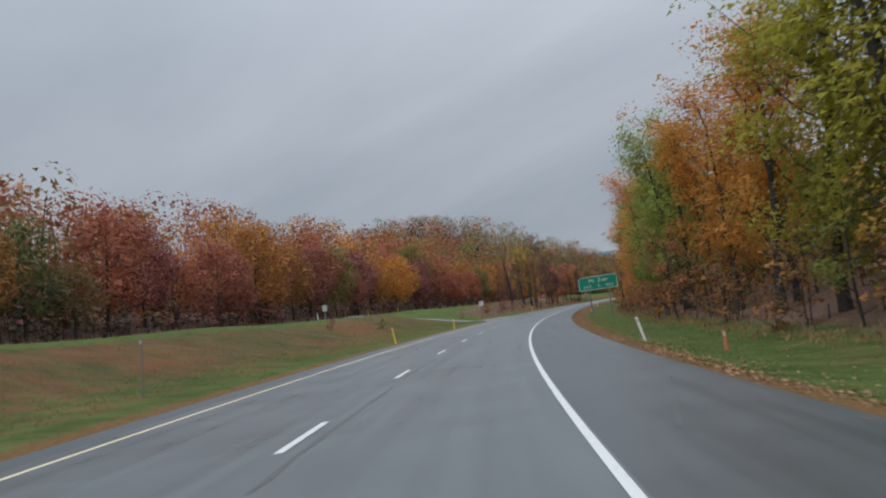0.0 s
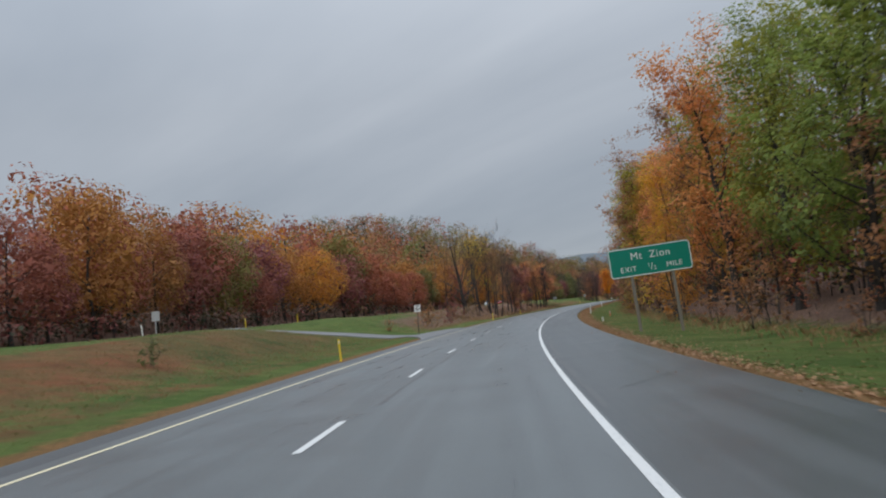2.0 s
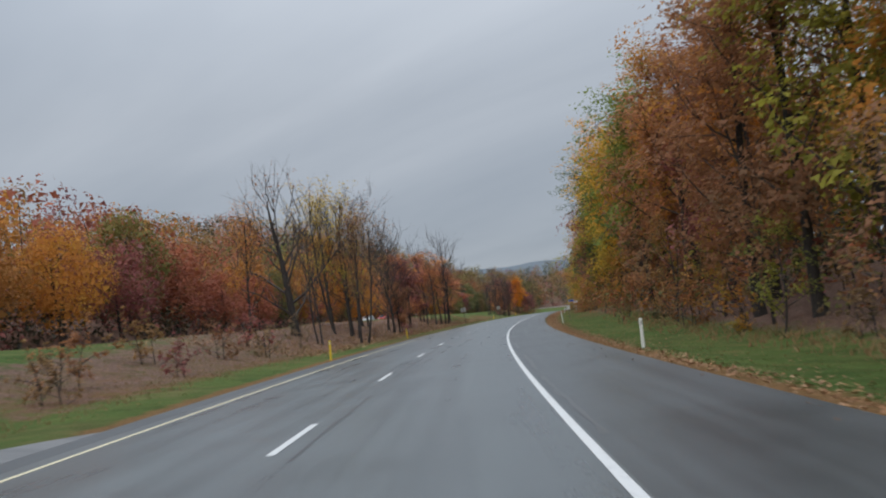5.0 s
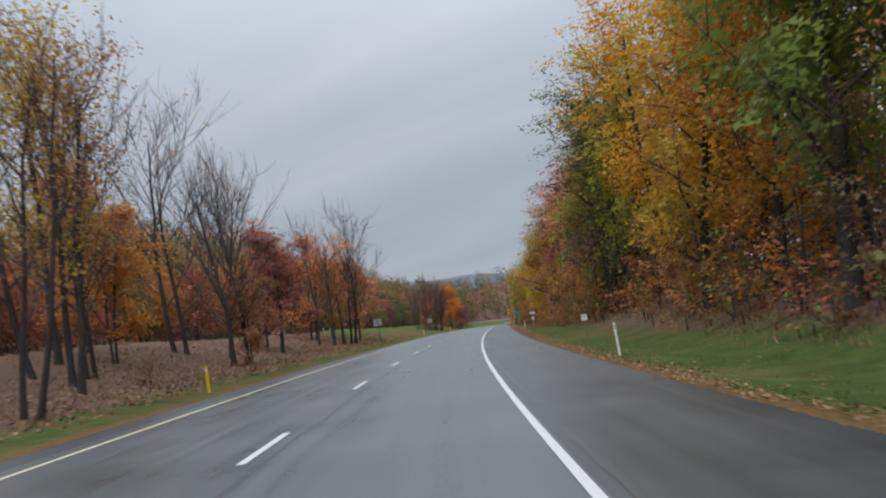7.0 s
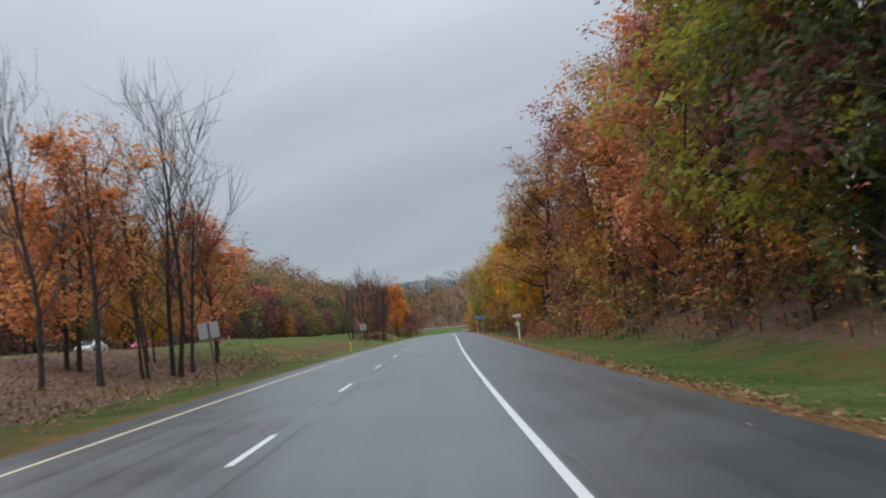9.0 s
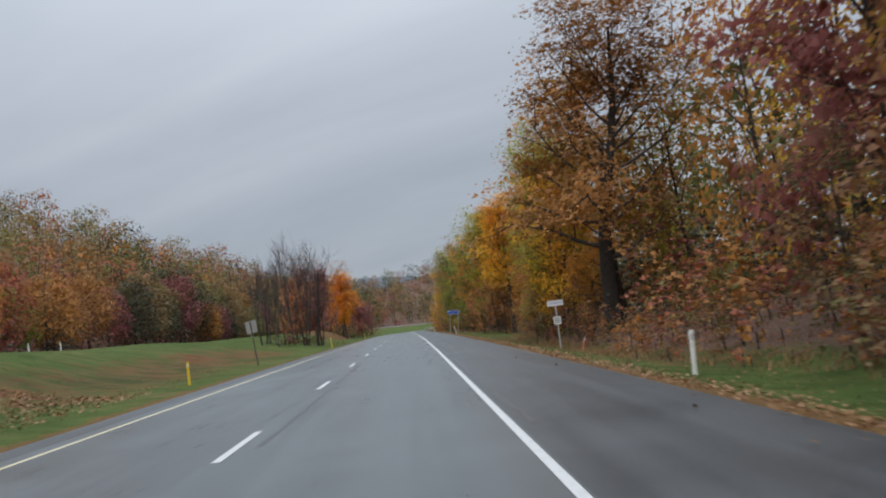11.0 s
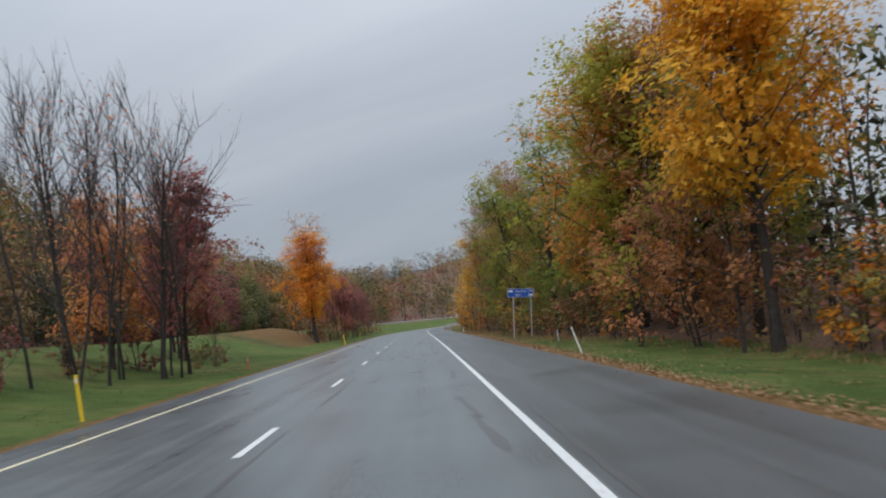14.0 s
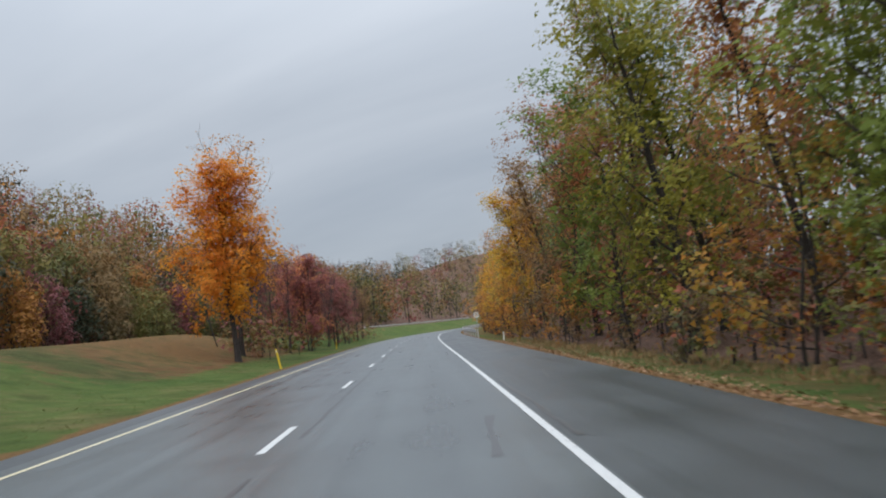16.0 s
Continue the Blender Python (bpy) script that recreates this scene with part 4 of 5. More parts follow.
# forest edge beside the shoulder: one tone every five metres from s = -10
EDGE = "lllllglllloooooggggllgdolrryddoolrrormrodggoyyooylklklmddrormmbbolrolrorrrooooololyggrlgrgdrkbyoyobrkoloygolobo"
NEXT = "goblokrolgbrogkolrbkgoybrlkogbryolkbgrolmbkgorlbkyogrbklo"
rng = random.Random(11)


def wood_edge(s):
    """Offset of the first trunks beside the shoulder."""
    return float(np.interp(s, WOOD_S, WOOD_LAT))


def edge_height(s):
    return float(np.interp(s, [0, 45, 57, 70, 82, 94, 106, 121, 136, 150, 172, 190, 225, 285, 310, 340, 372, 400, 450, 540],
                           [15.5, 15, 12.8, 13, 12.8, 14.6, 14.4, 13, 14, 15.6, 15.6, 16, 18, 18.4, 16.8, 15, 13.5, 16.2, 13.4, 11.5]))


for i, tone in enumerate(EDGE):
    s = -10 + 5 * i
    if s > 540:
        break
    if s < 12:
        continue
    near = s < 485
    kind = rng.choice(("oak", "oak", "maple", "tall")) if tone != "Y" else "maple"
    h = edge_height(s) * rng.uniform(0.9, 1.08)
    if tone != "Y" and not 294 < s < 324 and not 350 < s < 384:  # the golden maple stands free there
        plant(kind if near else "far", s + rng.uniform(-1.6, 1.6), wood_edge(s) + rng.uniform(1.8, 4.4) - (0.5 if 225 < s < 300 else 0), h, tone, "at the wood's edge", group="trees at the wood's edge")
    if i % 2 == 0 and not 360 < s < 383:
        tone2 = NEXT[(i // 2) % len(NEXT)]
        plant("far", s + rng.uniform(-2, 2), wood_edge(s) + rng.uniform(7.5, 10), h * 1.08, tone2, "inside the roadside wood", group="trees inside the wood", wide=0.75)
    clear = 1.8 if 78 < s < 96 or 388 < s < 399 else 0.0  # the large signs stand free
    if i % 3 != 1 and not 354 < s < 379 and not 292 < s < 318:
        tone3 = rng.choice("orbor" + tone + tone)
        plant("sapling", s + rng.uniform(-2, 2), wood_edge(s) + clear + rng.uniform(-0.4, 1.4), rng.uniform(3.5, 6.5), tone3, "under the wood's edge", group="young trees at the wood's edge")
    if i % 2 == 1:
        plant("shrub", s + rng.uniform(-2, 2), wood_edge(s) + rng.uniform(-0.6, 0.6), rng.uniform(1.2, 2.4), rng.choice("rborrbbo"), "at the wood's foot", group="shrubs at the wood's edge")
plant("oak", 244.0, 12.4, 18.8, "m", "", variant=0, wide=1.1, label="tall maroon oak at the wood's edge")
plant("sapling", 240.0, 11.6, 9.6, "k", "under the maroon oak", group="young trees at the wood's edge")
plant("oak", 197.0, 11.6, 18.8, "g", "", variant=2, label="broad green oak at the wood's edge")
plant("oak", 212.0, 11.4, 16.4, "y", "", variant=1, wide=1.1, label="broad yellow-orange oak leaning out at the wood's edge")
plant("great", 318.4, 11.2, 18.6, "O", "", turn=0, label="great ochre oak with a thick dark trunk and wide limbs")
plant("maple", 326.0, 10.0, 10.6, "Y", "", variant=0, label="low orange maple under the great oak")
plant("maple", 333.0, 10.0, 8.8, "o", "", variant=1, label="low orange maple at the wood's edge")
plant("shrub", 369.0, 13.0, 3.3, "Y", "", variant=0, wide=1.1, label="bright yellow bush at the golden maple's foot")
plant("shrub", 365.0, 13.4, 2.6, "y", "", variant=1, wide=1.1, label="low yellow bush beside the bright yellow one")
plant("sapling", 372.4, 10.8, 6.4, "r", "under the golden maple", variant=0, group="young trees at the wood's edge")
plant("sapling", 376.6, 10.8, 7.0, "r", "under the golden maple", variant=1, group="young trees at the wood's edge")
plant("oak", 357.5, 15.8, 16.0, "r", "behind the golden maple", variant=1, group="trees at the wood's edge")
plant("maple", 351.5, 13.0, 13.8, "o", "at the wood's edge", variant=1, group="trees at the wood's edge")
plant("oak", 345.0, 12.0, 17.0, "l", "at the wood's edge", variant=2, group="trees at the wood's edge")
plant("maple", 341.0, 10.6, 8.0, "O", "under the oaks", variant=0, group="trees at the wood's edge")
plant("sapling", 348.6, 11.6, 4.8, "y", "at the wood's edge", variant=1, group="young trees at the wood's edge")
plant("oak", 362.5, 16.8, 18.0, "o", "behind the golden maple", variant=0, group="trees at the wood's edge")
plant("sapling", 353.0, 11.6, 6.2, "o", "at the wood's edge", variant=0, group="young trees at the wood's edge")
plant("oak", 390.0, 11.6, 15.4, "l", "", variant=0, label="yellow-green oak beyond the golden maple")
plant("maple", 382.6, 12.6, 15.6, "r", "", variant=1, wide=0.75, label="rust-red maple beyond the golden maple")
plant("golden", 371.8, 11.8, 16.2, "Y", "", variant=0, wide=0.98, label="golden orange maple at the wood's edge")
plant("tall", 376.8, 13.0, 17.6, "l", "", variant=0, label="tall yellow-green tree behind the golden maple")
plant("sapling", 379.0, 8.8, 5.4, "d", "beside the golden maple", group="young trees at the wood's edge")

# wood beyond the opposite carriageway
# capital-letter tones carry the crowns' own shade in their leaf colour
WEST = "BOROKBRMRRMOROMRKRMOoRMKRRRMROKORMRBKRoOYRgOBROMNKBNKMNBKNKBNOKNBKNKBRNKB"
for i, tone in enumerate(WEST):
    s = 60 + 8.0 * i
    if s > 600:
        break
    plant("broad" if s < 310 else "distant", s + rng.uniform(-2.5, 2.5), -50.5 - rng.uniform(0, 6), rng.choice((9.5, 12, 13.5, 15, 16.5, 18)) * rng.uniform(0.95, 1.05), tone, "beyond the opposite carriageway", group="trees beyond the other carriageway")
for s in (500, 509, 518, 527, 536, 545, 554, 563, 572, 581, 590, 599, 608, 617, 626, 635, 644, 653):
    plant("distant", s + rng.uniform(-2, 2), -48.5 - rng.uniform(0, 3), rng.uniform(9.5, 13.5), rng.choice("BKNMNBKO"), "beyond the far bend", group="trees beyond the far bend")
# shade-dark N leaves mixed in to deepen the far woods by colour
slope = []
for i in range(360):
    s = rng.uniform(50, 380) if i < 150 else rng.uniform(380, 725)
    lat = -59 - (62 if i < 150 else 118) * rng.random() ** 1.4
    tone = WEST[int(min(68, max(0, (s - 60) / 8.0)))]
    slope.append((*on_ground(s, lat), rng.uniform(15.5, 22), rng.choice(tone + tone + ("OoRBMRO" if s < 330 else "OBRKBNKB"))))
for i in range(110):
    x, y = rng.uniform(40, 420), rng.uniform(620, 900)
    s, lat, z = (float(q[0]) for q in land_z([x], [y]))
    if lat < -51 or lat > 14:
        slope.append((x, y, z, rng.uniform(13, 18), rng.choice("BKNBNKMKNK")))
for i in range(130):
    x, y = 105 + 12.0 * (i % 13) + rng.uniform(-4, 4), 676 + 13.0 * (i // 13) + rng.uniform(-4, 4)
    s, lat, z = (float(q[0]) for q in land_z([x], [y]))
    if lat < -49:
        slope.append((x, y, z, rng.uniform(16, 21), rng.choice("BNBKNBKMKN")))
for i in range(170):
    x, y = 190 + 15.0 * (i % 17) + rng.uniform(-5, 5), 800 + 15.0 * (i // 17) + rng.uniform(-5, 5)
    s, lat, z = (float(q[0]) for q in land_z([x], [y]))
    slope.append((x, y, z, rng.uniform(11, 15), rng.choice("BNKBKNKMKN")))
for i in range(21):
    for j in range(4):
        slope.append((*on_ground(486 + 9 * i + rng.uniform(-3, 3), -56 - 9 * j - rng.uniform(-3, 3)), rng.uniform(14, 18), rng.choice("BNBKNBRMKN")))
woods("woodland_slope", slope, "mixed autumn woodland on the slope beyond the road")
# N tones put the gloom inside the wood into the leaves
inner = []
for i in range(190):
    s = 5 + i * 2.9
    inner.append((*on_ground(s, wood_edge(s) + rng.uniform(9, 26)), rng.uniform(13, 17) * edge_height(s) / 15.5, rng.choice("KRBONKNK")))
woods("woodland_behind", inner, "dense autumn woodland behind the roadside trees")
UNDER = dict(leaves=125, size=0.185, limbs=8, twigs=1, sides=3, upright=0.4)
proto("under", dict(seed=41, H=2.4, R=1.7, low=0.05, girth=0.03, **UNDER), dict(seed=42, H=2.4, R=1.9, low=0.05, girth=0.03, stems=2, **UNDER))
SCRUB = dict(leaves=115, size=0.235, limbs=8, twigs=1, sides=3, upright=0.4)
proto("scrub", dict(seed=43, H=2.4, R=1.7, low=0.05, girth=0.03, **SCRUB), dict(seed=44, H=2.4, R=1.9, low=0.05, girth=0.03, stems=2, **SCRUB))
# undergrowth tones hold the dark of the wood's foot in their leaf colour
brush = []
for i in range(650):
    s = rng.uniform(12, 520) if i < 500 else rng.uniform(300, 430)
    brush.append((*on_ground(s, wood_edge(s) + 0.6 + (13 if i < 500 else 20) * rng.random() ** 1.3), rng.uniform(1.0, 3.2), rng.choice("BRKOBRKBBM")))
for i in range(330):
    s = rng.uniform(165, 305)
    brush.append((*on_ground(s, wood_edge(s) - 1.6 + 7 * rng.random() ** 1.3), rng.uniform(0.8, 2.8), rng.choice("OBKRBKOR")))
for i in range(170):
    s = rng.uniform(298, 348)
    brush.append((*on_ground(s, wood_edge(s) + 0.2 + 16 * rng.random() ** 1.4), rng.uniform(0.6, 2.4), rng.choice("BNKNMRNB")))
# added belt behind the first trunks, near-black in place of the inner shade
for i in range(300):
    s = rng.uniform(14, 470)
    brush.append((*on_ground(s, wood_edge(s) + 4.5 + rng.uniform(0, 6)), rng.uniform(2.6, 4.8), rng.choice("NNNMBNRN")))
for i in range(190):
    s = rng.uniform(344, 425)
    brush.append((*on_ground(s, wood_edge(s) - 0.2 + 9 * rng.random() ** 1.5), rng.uniform(1.0, 3.0), rng.choice("KKBKRBKO")))
for i in range(130):
    s = rng.uniform(296, 346)
    brush.append((*on_ground(s, wood_edge(s) - 1.3 + rng.uniform(0, 5.5)), rng.uniform(0.5, 1.3), rng.choice("RBKNORBN")))
# added scrub whose dark leaves stand in for shade under the far crowns
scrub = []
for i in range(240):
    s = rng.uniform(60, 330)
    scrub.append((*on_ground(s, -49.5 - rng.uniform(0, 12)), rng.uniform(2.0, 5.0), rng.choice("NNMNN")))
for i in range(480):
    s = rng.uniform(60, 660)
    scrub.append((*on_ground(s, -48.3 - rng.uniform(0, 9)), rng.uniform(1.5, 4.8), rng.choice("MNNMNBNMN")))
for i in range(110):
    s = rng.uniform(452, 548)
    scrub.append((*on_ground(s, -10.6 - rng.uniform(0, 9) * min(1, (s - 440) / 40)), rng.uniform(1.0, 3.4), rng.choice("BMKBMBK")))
woods("undergrowth", brush, "brown, rust and shade-dark undergrowth along the woods", "under", 2.4, 12)
woods("scrub_far", scrub, "dark maroon, brown and shade-dark scrub along the far woods", "scrub", 2.4, 16)


# ---- trees of the median ----
MED = "on the median"
TREES_MED = "trees of the median"
plant("forked", 193.6, -16.2, 12.2, "r", MED, group=TREES_MED, turn=100)
plant("sparse", 194.0, -11.4, 10.5, "b", MED, group=TREES_MED)
plant("sparse", 201.0, -12.6, 11.6, "r", MED, variant=0, group=TREES_MED)
plant("sparse", 203.0, -13.2, 13.4, "y", MED, variant=1, group=TREES_MED, wide=1.15)
plant("sparse", 208.0, -16.5, 13.6, "y", MED, group=TREES_MED)
plant("small", 211.4, -15.4, 7.5, "o", MED, group=TREES_MED)
plant("small", 214.8, -18.2, 9.0, "o", MED, group=TREES_MED)
plant("bare", 221.8, -13.1, 10.8, "r", MED, variant=0, group=TREES_MED)
plant("bare", 223.3, -15.9, 14.4, "d", MED, variant=1, group=TREES_MED, wide=1.15)
plant("bare", 224.2, -12.9, 10.6, "b", MED, variant=0, group=TREES_MED, wide=0.8)
plant("small", 224.0, -12.6, 6.0, "r", MED, group=TREES_MED)
plant("small", 237.9, -14.2, 9.2, "m", MED, variant=1, group=TREES_MED, wide=1.15, label="small dark-red maple on the median")
plant("small", 241.0, -15.8, 9.0, "d", MED, variant=0, group=TREES_MED)
plant("bare", 250.5, -13.6, 10.0, "b", MED, variant=0, group=TREES_MED, wide=0.75)
plant("small", 257.5, -15.6, 10.4, "d", MED, variant=1, group=TREES_MED, wide=1.25, label="small orange-red maple on the median")
plant("sparse", 253.7, -12.8, 10.0, "d", MED, variant=0, group=TREES_MED)
plant("bare", 262.3, -12.7, 13.0, "b", MED, variant=1, group=TREES_MED)
plant("bare", 265.5, -12.6, 9.5, "b", MED, variant=0, group=TREES_MED, wide=0.8)
plant("small", 274.0, -13.6, 8.8, "d", MED, variant=0, group=TREES_MED, wide=1.25)
plant("small", 268.0, -15.4, 8.0, "o", MED, variant=1, group=TREES_MED)
plant("bare", 227.0, -14.6, 11.0, "b", MED, variant=0, group=TREES_MED)
plant("bare", 206.0, -14.0, 12.0, "b", MED, variant=1, group=TREES_MED)
plant("bare", 189.0, -13.0, 9.0, "b", MED, variant=1, group=TREES_MED)
plant("bare", 259.0, -12.6, 9.5, "b", MED, variant=1, group=TREES_MED)
plant("small", 281.0, -15.2, 7.5, "o", MED, variant=0, group=TREES_MED)
plant("sparse", 186.0, -17.5, 9.0, "o", MED, group=TREES_MED)
plant("sapling", 182.0, -13.0, 2.4, "b", MED, group=TREES_MED)
plant("shrub", 206.0, -12.0, 1.2, "r", MED, group=TREES_MED)
plant("shrub", 215.0, -10.6, 1.3, "m", MED, group=TREES_MED)
for s, lat, h, tone in ((148, -12.5, 1.8, "b"), (152, -14.0, 2.2, "r"), (157, -12.0, 1.6, "m"), (161, -14.5, 2.4, "b"), (166, -13.0, 2.0, "r"), (171, -12.2, 1.8, "b"), (176, -14.2, 2.6, "m"), (82, -13.6, 1.1, "k"), (75, -16.5, 1.2, "m"), (140, -15.5, 1.2, "r")):
    plant("shrub", s, lat, h, tone, "on the weedy median", group="shrubs on the median")
CLUMP = "in a median thicket"
for s, lat, h, tone, kind, var in ((362.4, -14.9, 8.2, "b", "thicket", 1), (363.9, -14.1, 8.0, "b", "thicket", 1), (367.0, -15.3, 8.6, "m", "thicket", 0),
                                   (371.8, -12.9, 10.6, "m", "thicket", 0), (374.8, -11.8, 11.0, "d", "thicket", 0), (377.5, -13.9, 11.4, "b", "bare", 1),
                                   (380.6, -11.3, 10.4, "d", "bare", 0), (383.1, -11.4, 10.4, "m", "thicket", 0), (385.3, -11.4, 9.3, "m", "small", 0),
                                   (382.5, -14.3, 8.2, "d", "small", 1), (401.4, -13.8, 3.7, "b", "thicket", 1), (365.4, -15.6, 8.2, "b", "thicket", 1), (369.2, -13.9, 8.6, "b", "thicket", 1), (379.0, -12.6, 9.9, "b", "thicket", 1)):
    plant(kind, s, lat, h, tone, CLUMP, variant=var, group="thicket on the median", wide=0.95)
for s, lat, h, tone in ((366.0, -14.3, 2.6, "b"), (369.0, -13.7, 2.4, "m"), (376.0, -13.1, 2.2, "b"), (384.0, -13.2, 2.4, "m"), (391.0, -12.6, 1.1, "b"), (396.0, -14.2, 1.0, "m")):
    plant("shrub", s, lat, h, tone, CLUMP, group="shrubs in the thicket")
plant("small", 397.0, -14.4, 11.2, "m", CLUMP, variant=1, group="thicket on the median", wide=0.95, label="slender magenta-red maple at the thicket's end")
plant("bare", 394.5, -15.2, 11.5, "m", CLUMP, variant=1, group="thicket on the median", wide=0.8)
plant("small", 401.0, -16.2, 8.5, "d", CLUMP, variant=0, group="thicket on the median")
for s, lat, h, tone in ((393.5, -12.2, 1.3, "b"), (395.0, -13.2, 1.4, "k"), (397.5, -12.6, 1.2, "m"), (399.0, -13.6, 1.3, "b")):
    plant("shrub", s, lat, h, tone, CLUMP, group="shrubs in the thicket")
plant("golden", 446.6, -11.9, 12.9, "Y", "", variant=1, turn=40, wide=1.0, label="golden orange maple standing alone beside the road")
plant("sparse", 453.0, -12.9, 14.8, "o", "", variant=0, label="thinly leaved orange-brown tree behind the golden maple")
for s, lat, h, tone, kind in ((456, -14.0, 8.5, "b", "thicket"), (461, -12.2, 8.0, "m", "thicket"), (466, -14.8, 9.0, "b", "bare"), (470, -12.2, 9.0, "m", "sparse"), (474, -16.0, 9.0, "m", "small"),
                              (478, -11.4, 9.6, "m", "small"), (483, -12.6, 10.0, "d", "small"), (487, -15.5, 9.0, "m", "maple"), (492, -11.8, 9.0, "b", "thicket"), (496, -13.6, 9.4, "m", "small"),
                              (502, -11.8, 9.4, "m", "small"), (507, -14.8, 9.0, "b", "maple"), (512, -12.0, 9.0, "m", "sparse"), (518, -13.6, 9.0, "m", "small"), (524, -12.0, 8.6, "b", "thicket"),
                              (530, -14.5, 9.0, "b", "maple"), (537, -12.6, 8.4, "m", "sparse"), (544, -13.8, 8.0, "b", "small")):
    plant(kind, s, lat, h, tone, "beyond the golden maple", group="trees beyond the golden maple")


# ---- signs, posts and rails ----
def u_post(bm, x, y, z0, z1, w=0.07, d=0.035):
    """A rolled channel post: web and two flanges."""
    box(bm, x - w / 2, x + w / 2, y, y + 0.006, z0, z1)
    box(bm, x - w / 2, x - w / 2 + 0.007, y + 0.006, y + d, z0, z1)
    box(bm, x + w / 2 - 0.007, x + w / 2, y + 0.006, y + d, z0, z1)


def bolts(parent, spots, y):
    for x, z in spots:
        bm = bmesh.new()
        bmesh.ops.create_cone(bm, cap_ends=True, segments=8, radius1=0.014, radius2=0.01, depth=0.012, matrix=Matrix.Translation((x, y, z)) @ Matrix.Rotation(radians(90), 4, "X"))
        part("bolt", bm, STEEL, parent)


def exit_sign():
    m = pose(*on_ground(91.9, 6.58), 0, -1.9, heading(91.9) + 5)
    t = thing("highway_exit_sign", m, "large green exit sign with white lettering on two posts", "road sign")
    mid = 3.36
    for x in (-0.95, 0.97):
        bm = bmesh.new()
        box(bm, x - 0.065, x + 0.065, 0.02, 0.16, -0.7, mid + 0.35, 0.008)
        part("post", bm, WOOD_POST, t, "weathered square wooden post")
    bm = bmesh.new(); rounded_plate(bm, 3.84, 1.36, 0.16, 0.0, 0.018, mid); panel = part("panel", bm, SIGN_GREEN, t, "green sheet panel with rounded corners")
    bm = bmesh.new()
    rings = []
    for w, h, r in ((3.80, 1.32, 0.14), (3.72, 1.24, 0.10)):
        ring = []
        for cx, cz, a0 in ((w / 2 - r, h / 2 - r, 0), (-w / 2 + r, h / 2 - r, 90), (-w / 2 + r, -h / 2 + r, 180), (w / 2 - r, -h / 2 + r, 270)):
            for k in range(6):
                a = radians(a0 + 18 * k)
                ring.append(bm.verts.new((cx + r * math.cos(a), -0.004, mid + cz + r * math.sin(a))))
        rings.append(ring)
    for k in range(24):
        bm.faces.new((rings[0][k], rings[0][(k + 1) % 24], rings[1][(k + 1) % 24], rings[1][k]))
    part("border", bm, SIGN_WHITE, panel, "thin white border line")
    for word, size, x, dz in (("Mt", 0.47, -0.62, 0.24), ("Zion", 0.47, 0.48, 0.24), ("EXIT", 0.34, -1.06, -0.34), ("1", 0.26, -0.10, -0.25), ("/", 0.46, 0.03, -0.32), ("2", 0.26, 0.17, -0.40), ("MILE", 0.34, 1.08, -0.34)):
        lettering("word", word, size, x, -0.004, mid + dz, SIGN_WHITE, panel)
    for z in (mid - 0.42, mid + 0.42):
        bm = bmesh.new(); box(bm, -1.85, 1.85, 0.018, 0.03, z - 0.03, z + 0.03); part("stringer", bm, ALUMINIUM, t)


def attraction_sign():
    m = pose(*on_ground(400.0, 6.25), 0, 5.5, heading(400.0) - 2) @ Matrix.Scale(1.176, 4)
    t = thing("blue_attraction_sign", m, "blue attraction sign with white border on two steel posts", "road sign")
    for x in (-0.40, 0.57):
        bm = bmesh.new(); u_post(bm, x, 0.012, -0.5, 2.75, 0.05, 0.03); part("post", bm, STEEL, t, "thin galvanised channel post")
    bm = bmesh.new(); rounded_plate(bm, 1.42, 0.48, 0.03, 0.0, 0.01, 2.52); panel = part("panel", bm, SIGN_BLUE, t)
    for x0, x1, z0, z1 in ((-0.70, 0.70, 2.745, 2.757), (-0.70, 0.70, 2.283, 2.295), (-0.707, -0.694, 2.29, 2.75), (0.694, 0.707, 2.29, 2.75), (0.425, 0.437, 2.29, 2.75)):
        bm = bmesh.new(); box(bm, x0, x1, -0.004, -0.0005, z0, z1); part("border", bm, SIGN_WHITE, panel)
    bm = bmesh.new(); box(bm, -0.645, -0.425, -0.004, -0.0005, 2.565, 2.665); part("text_bar", bm, SIGN_WHITE, panel)
    lettering("word", "Motorsports", 0.165, 0.015, -0.003, 2.61, SIGN_WHITE, panel, narrow=0.7)
    lettering("word", "Park", 0.165, -0.12, -0.003, 2.41, SIGN_WHITE, panel)
    bm = bmesh.new()
    box(bm, 0.48, 0.6, -0.004, -0.0005, 2.615, 2.64)
    v = [bm.verts.new(p) for p in ((0.59, -0.004, 2.58), (0.66, -0.004, 2.6275), (0.59, -0.004, 2.675))]
    bm.faces.new(v)
    part("arrow", bm, SIGN_WHITE, panel, "white arrow to the right")
    bm = bmesh.new(); box(bm, 0.48, 0.66, -0.004, -0.0005, 2.36, 2.45); part("text_bar", bm, SIGN_WHITE, panel)


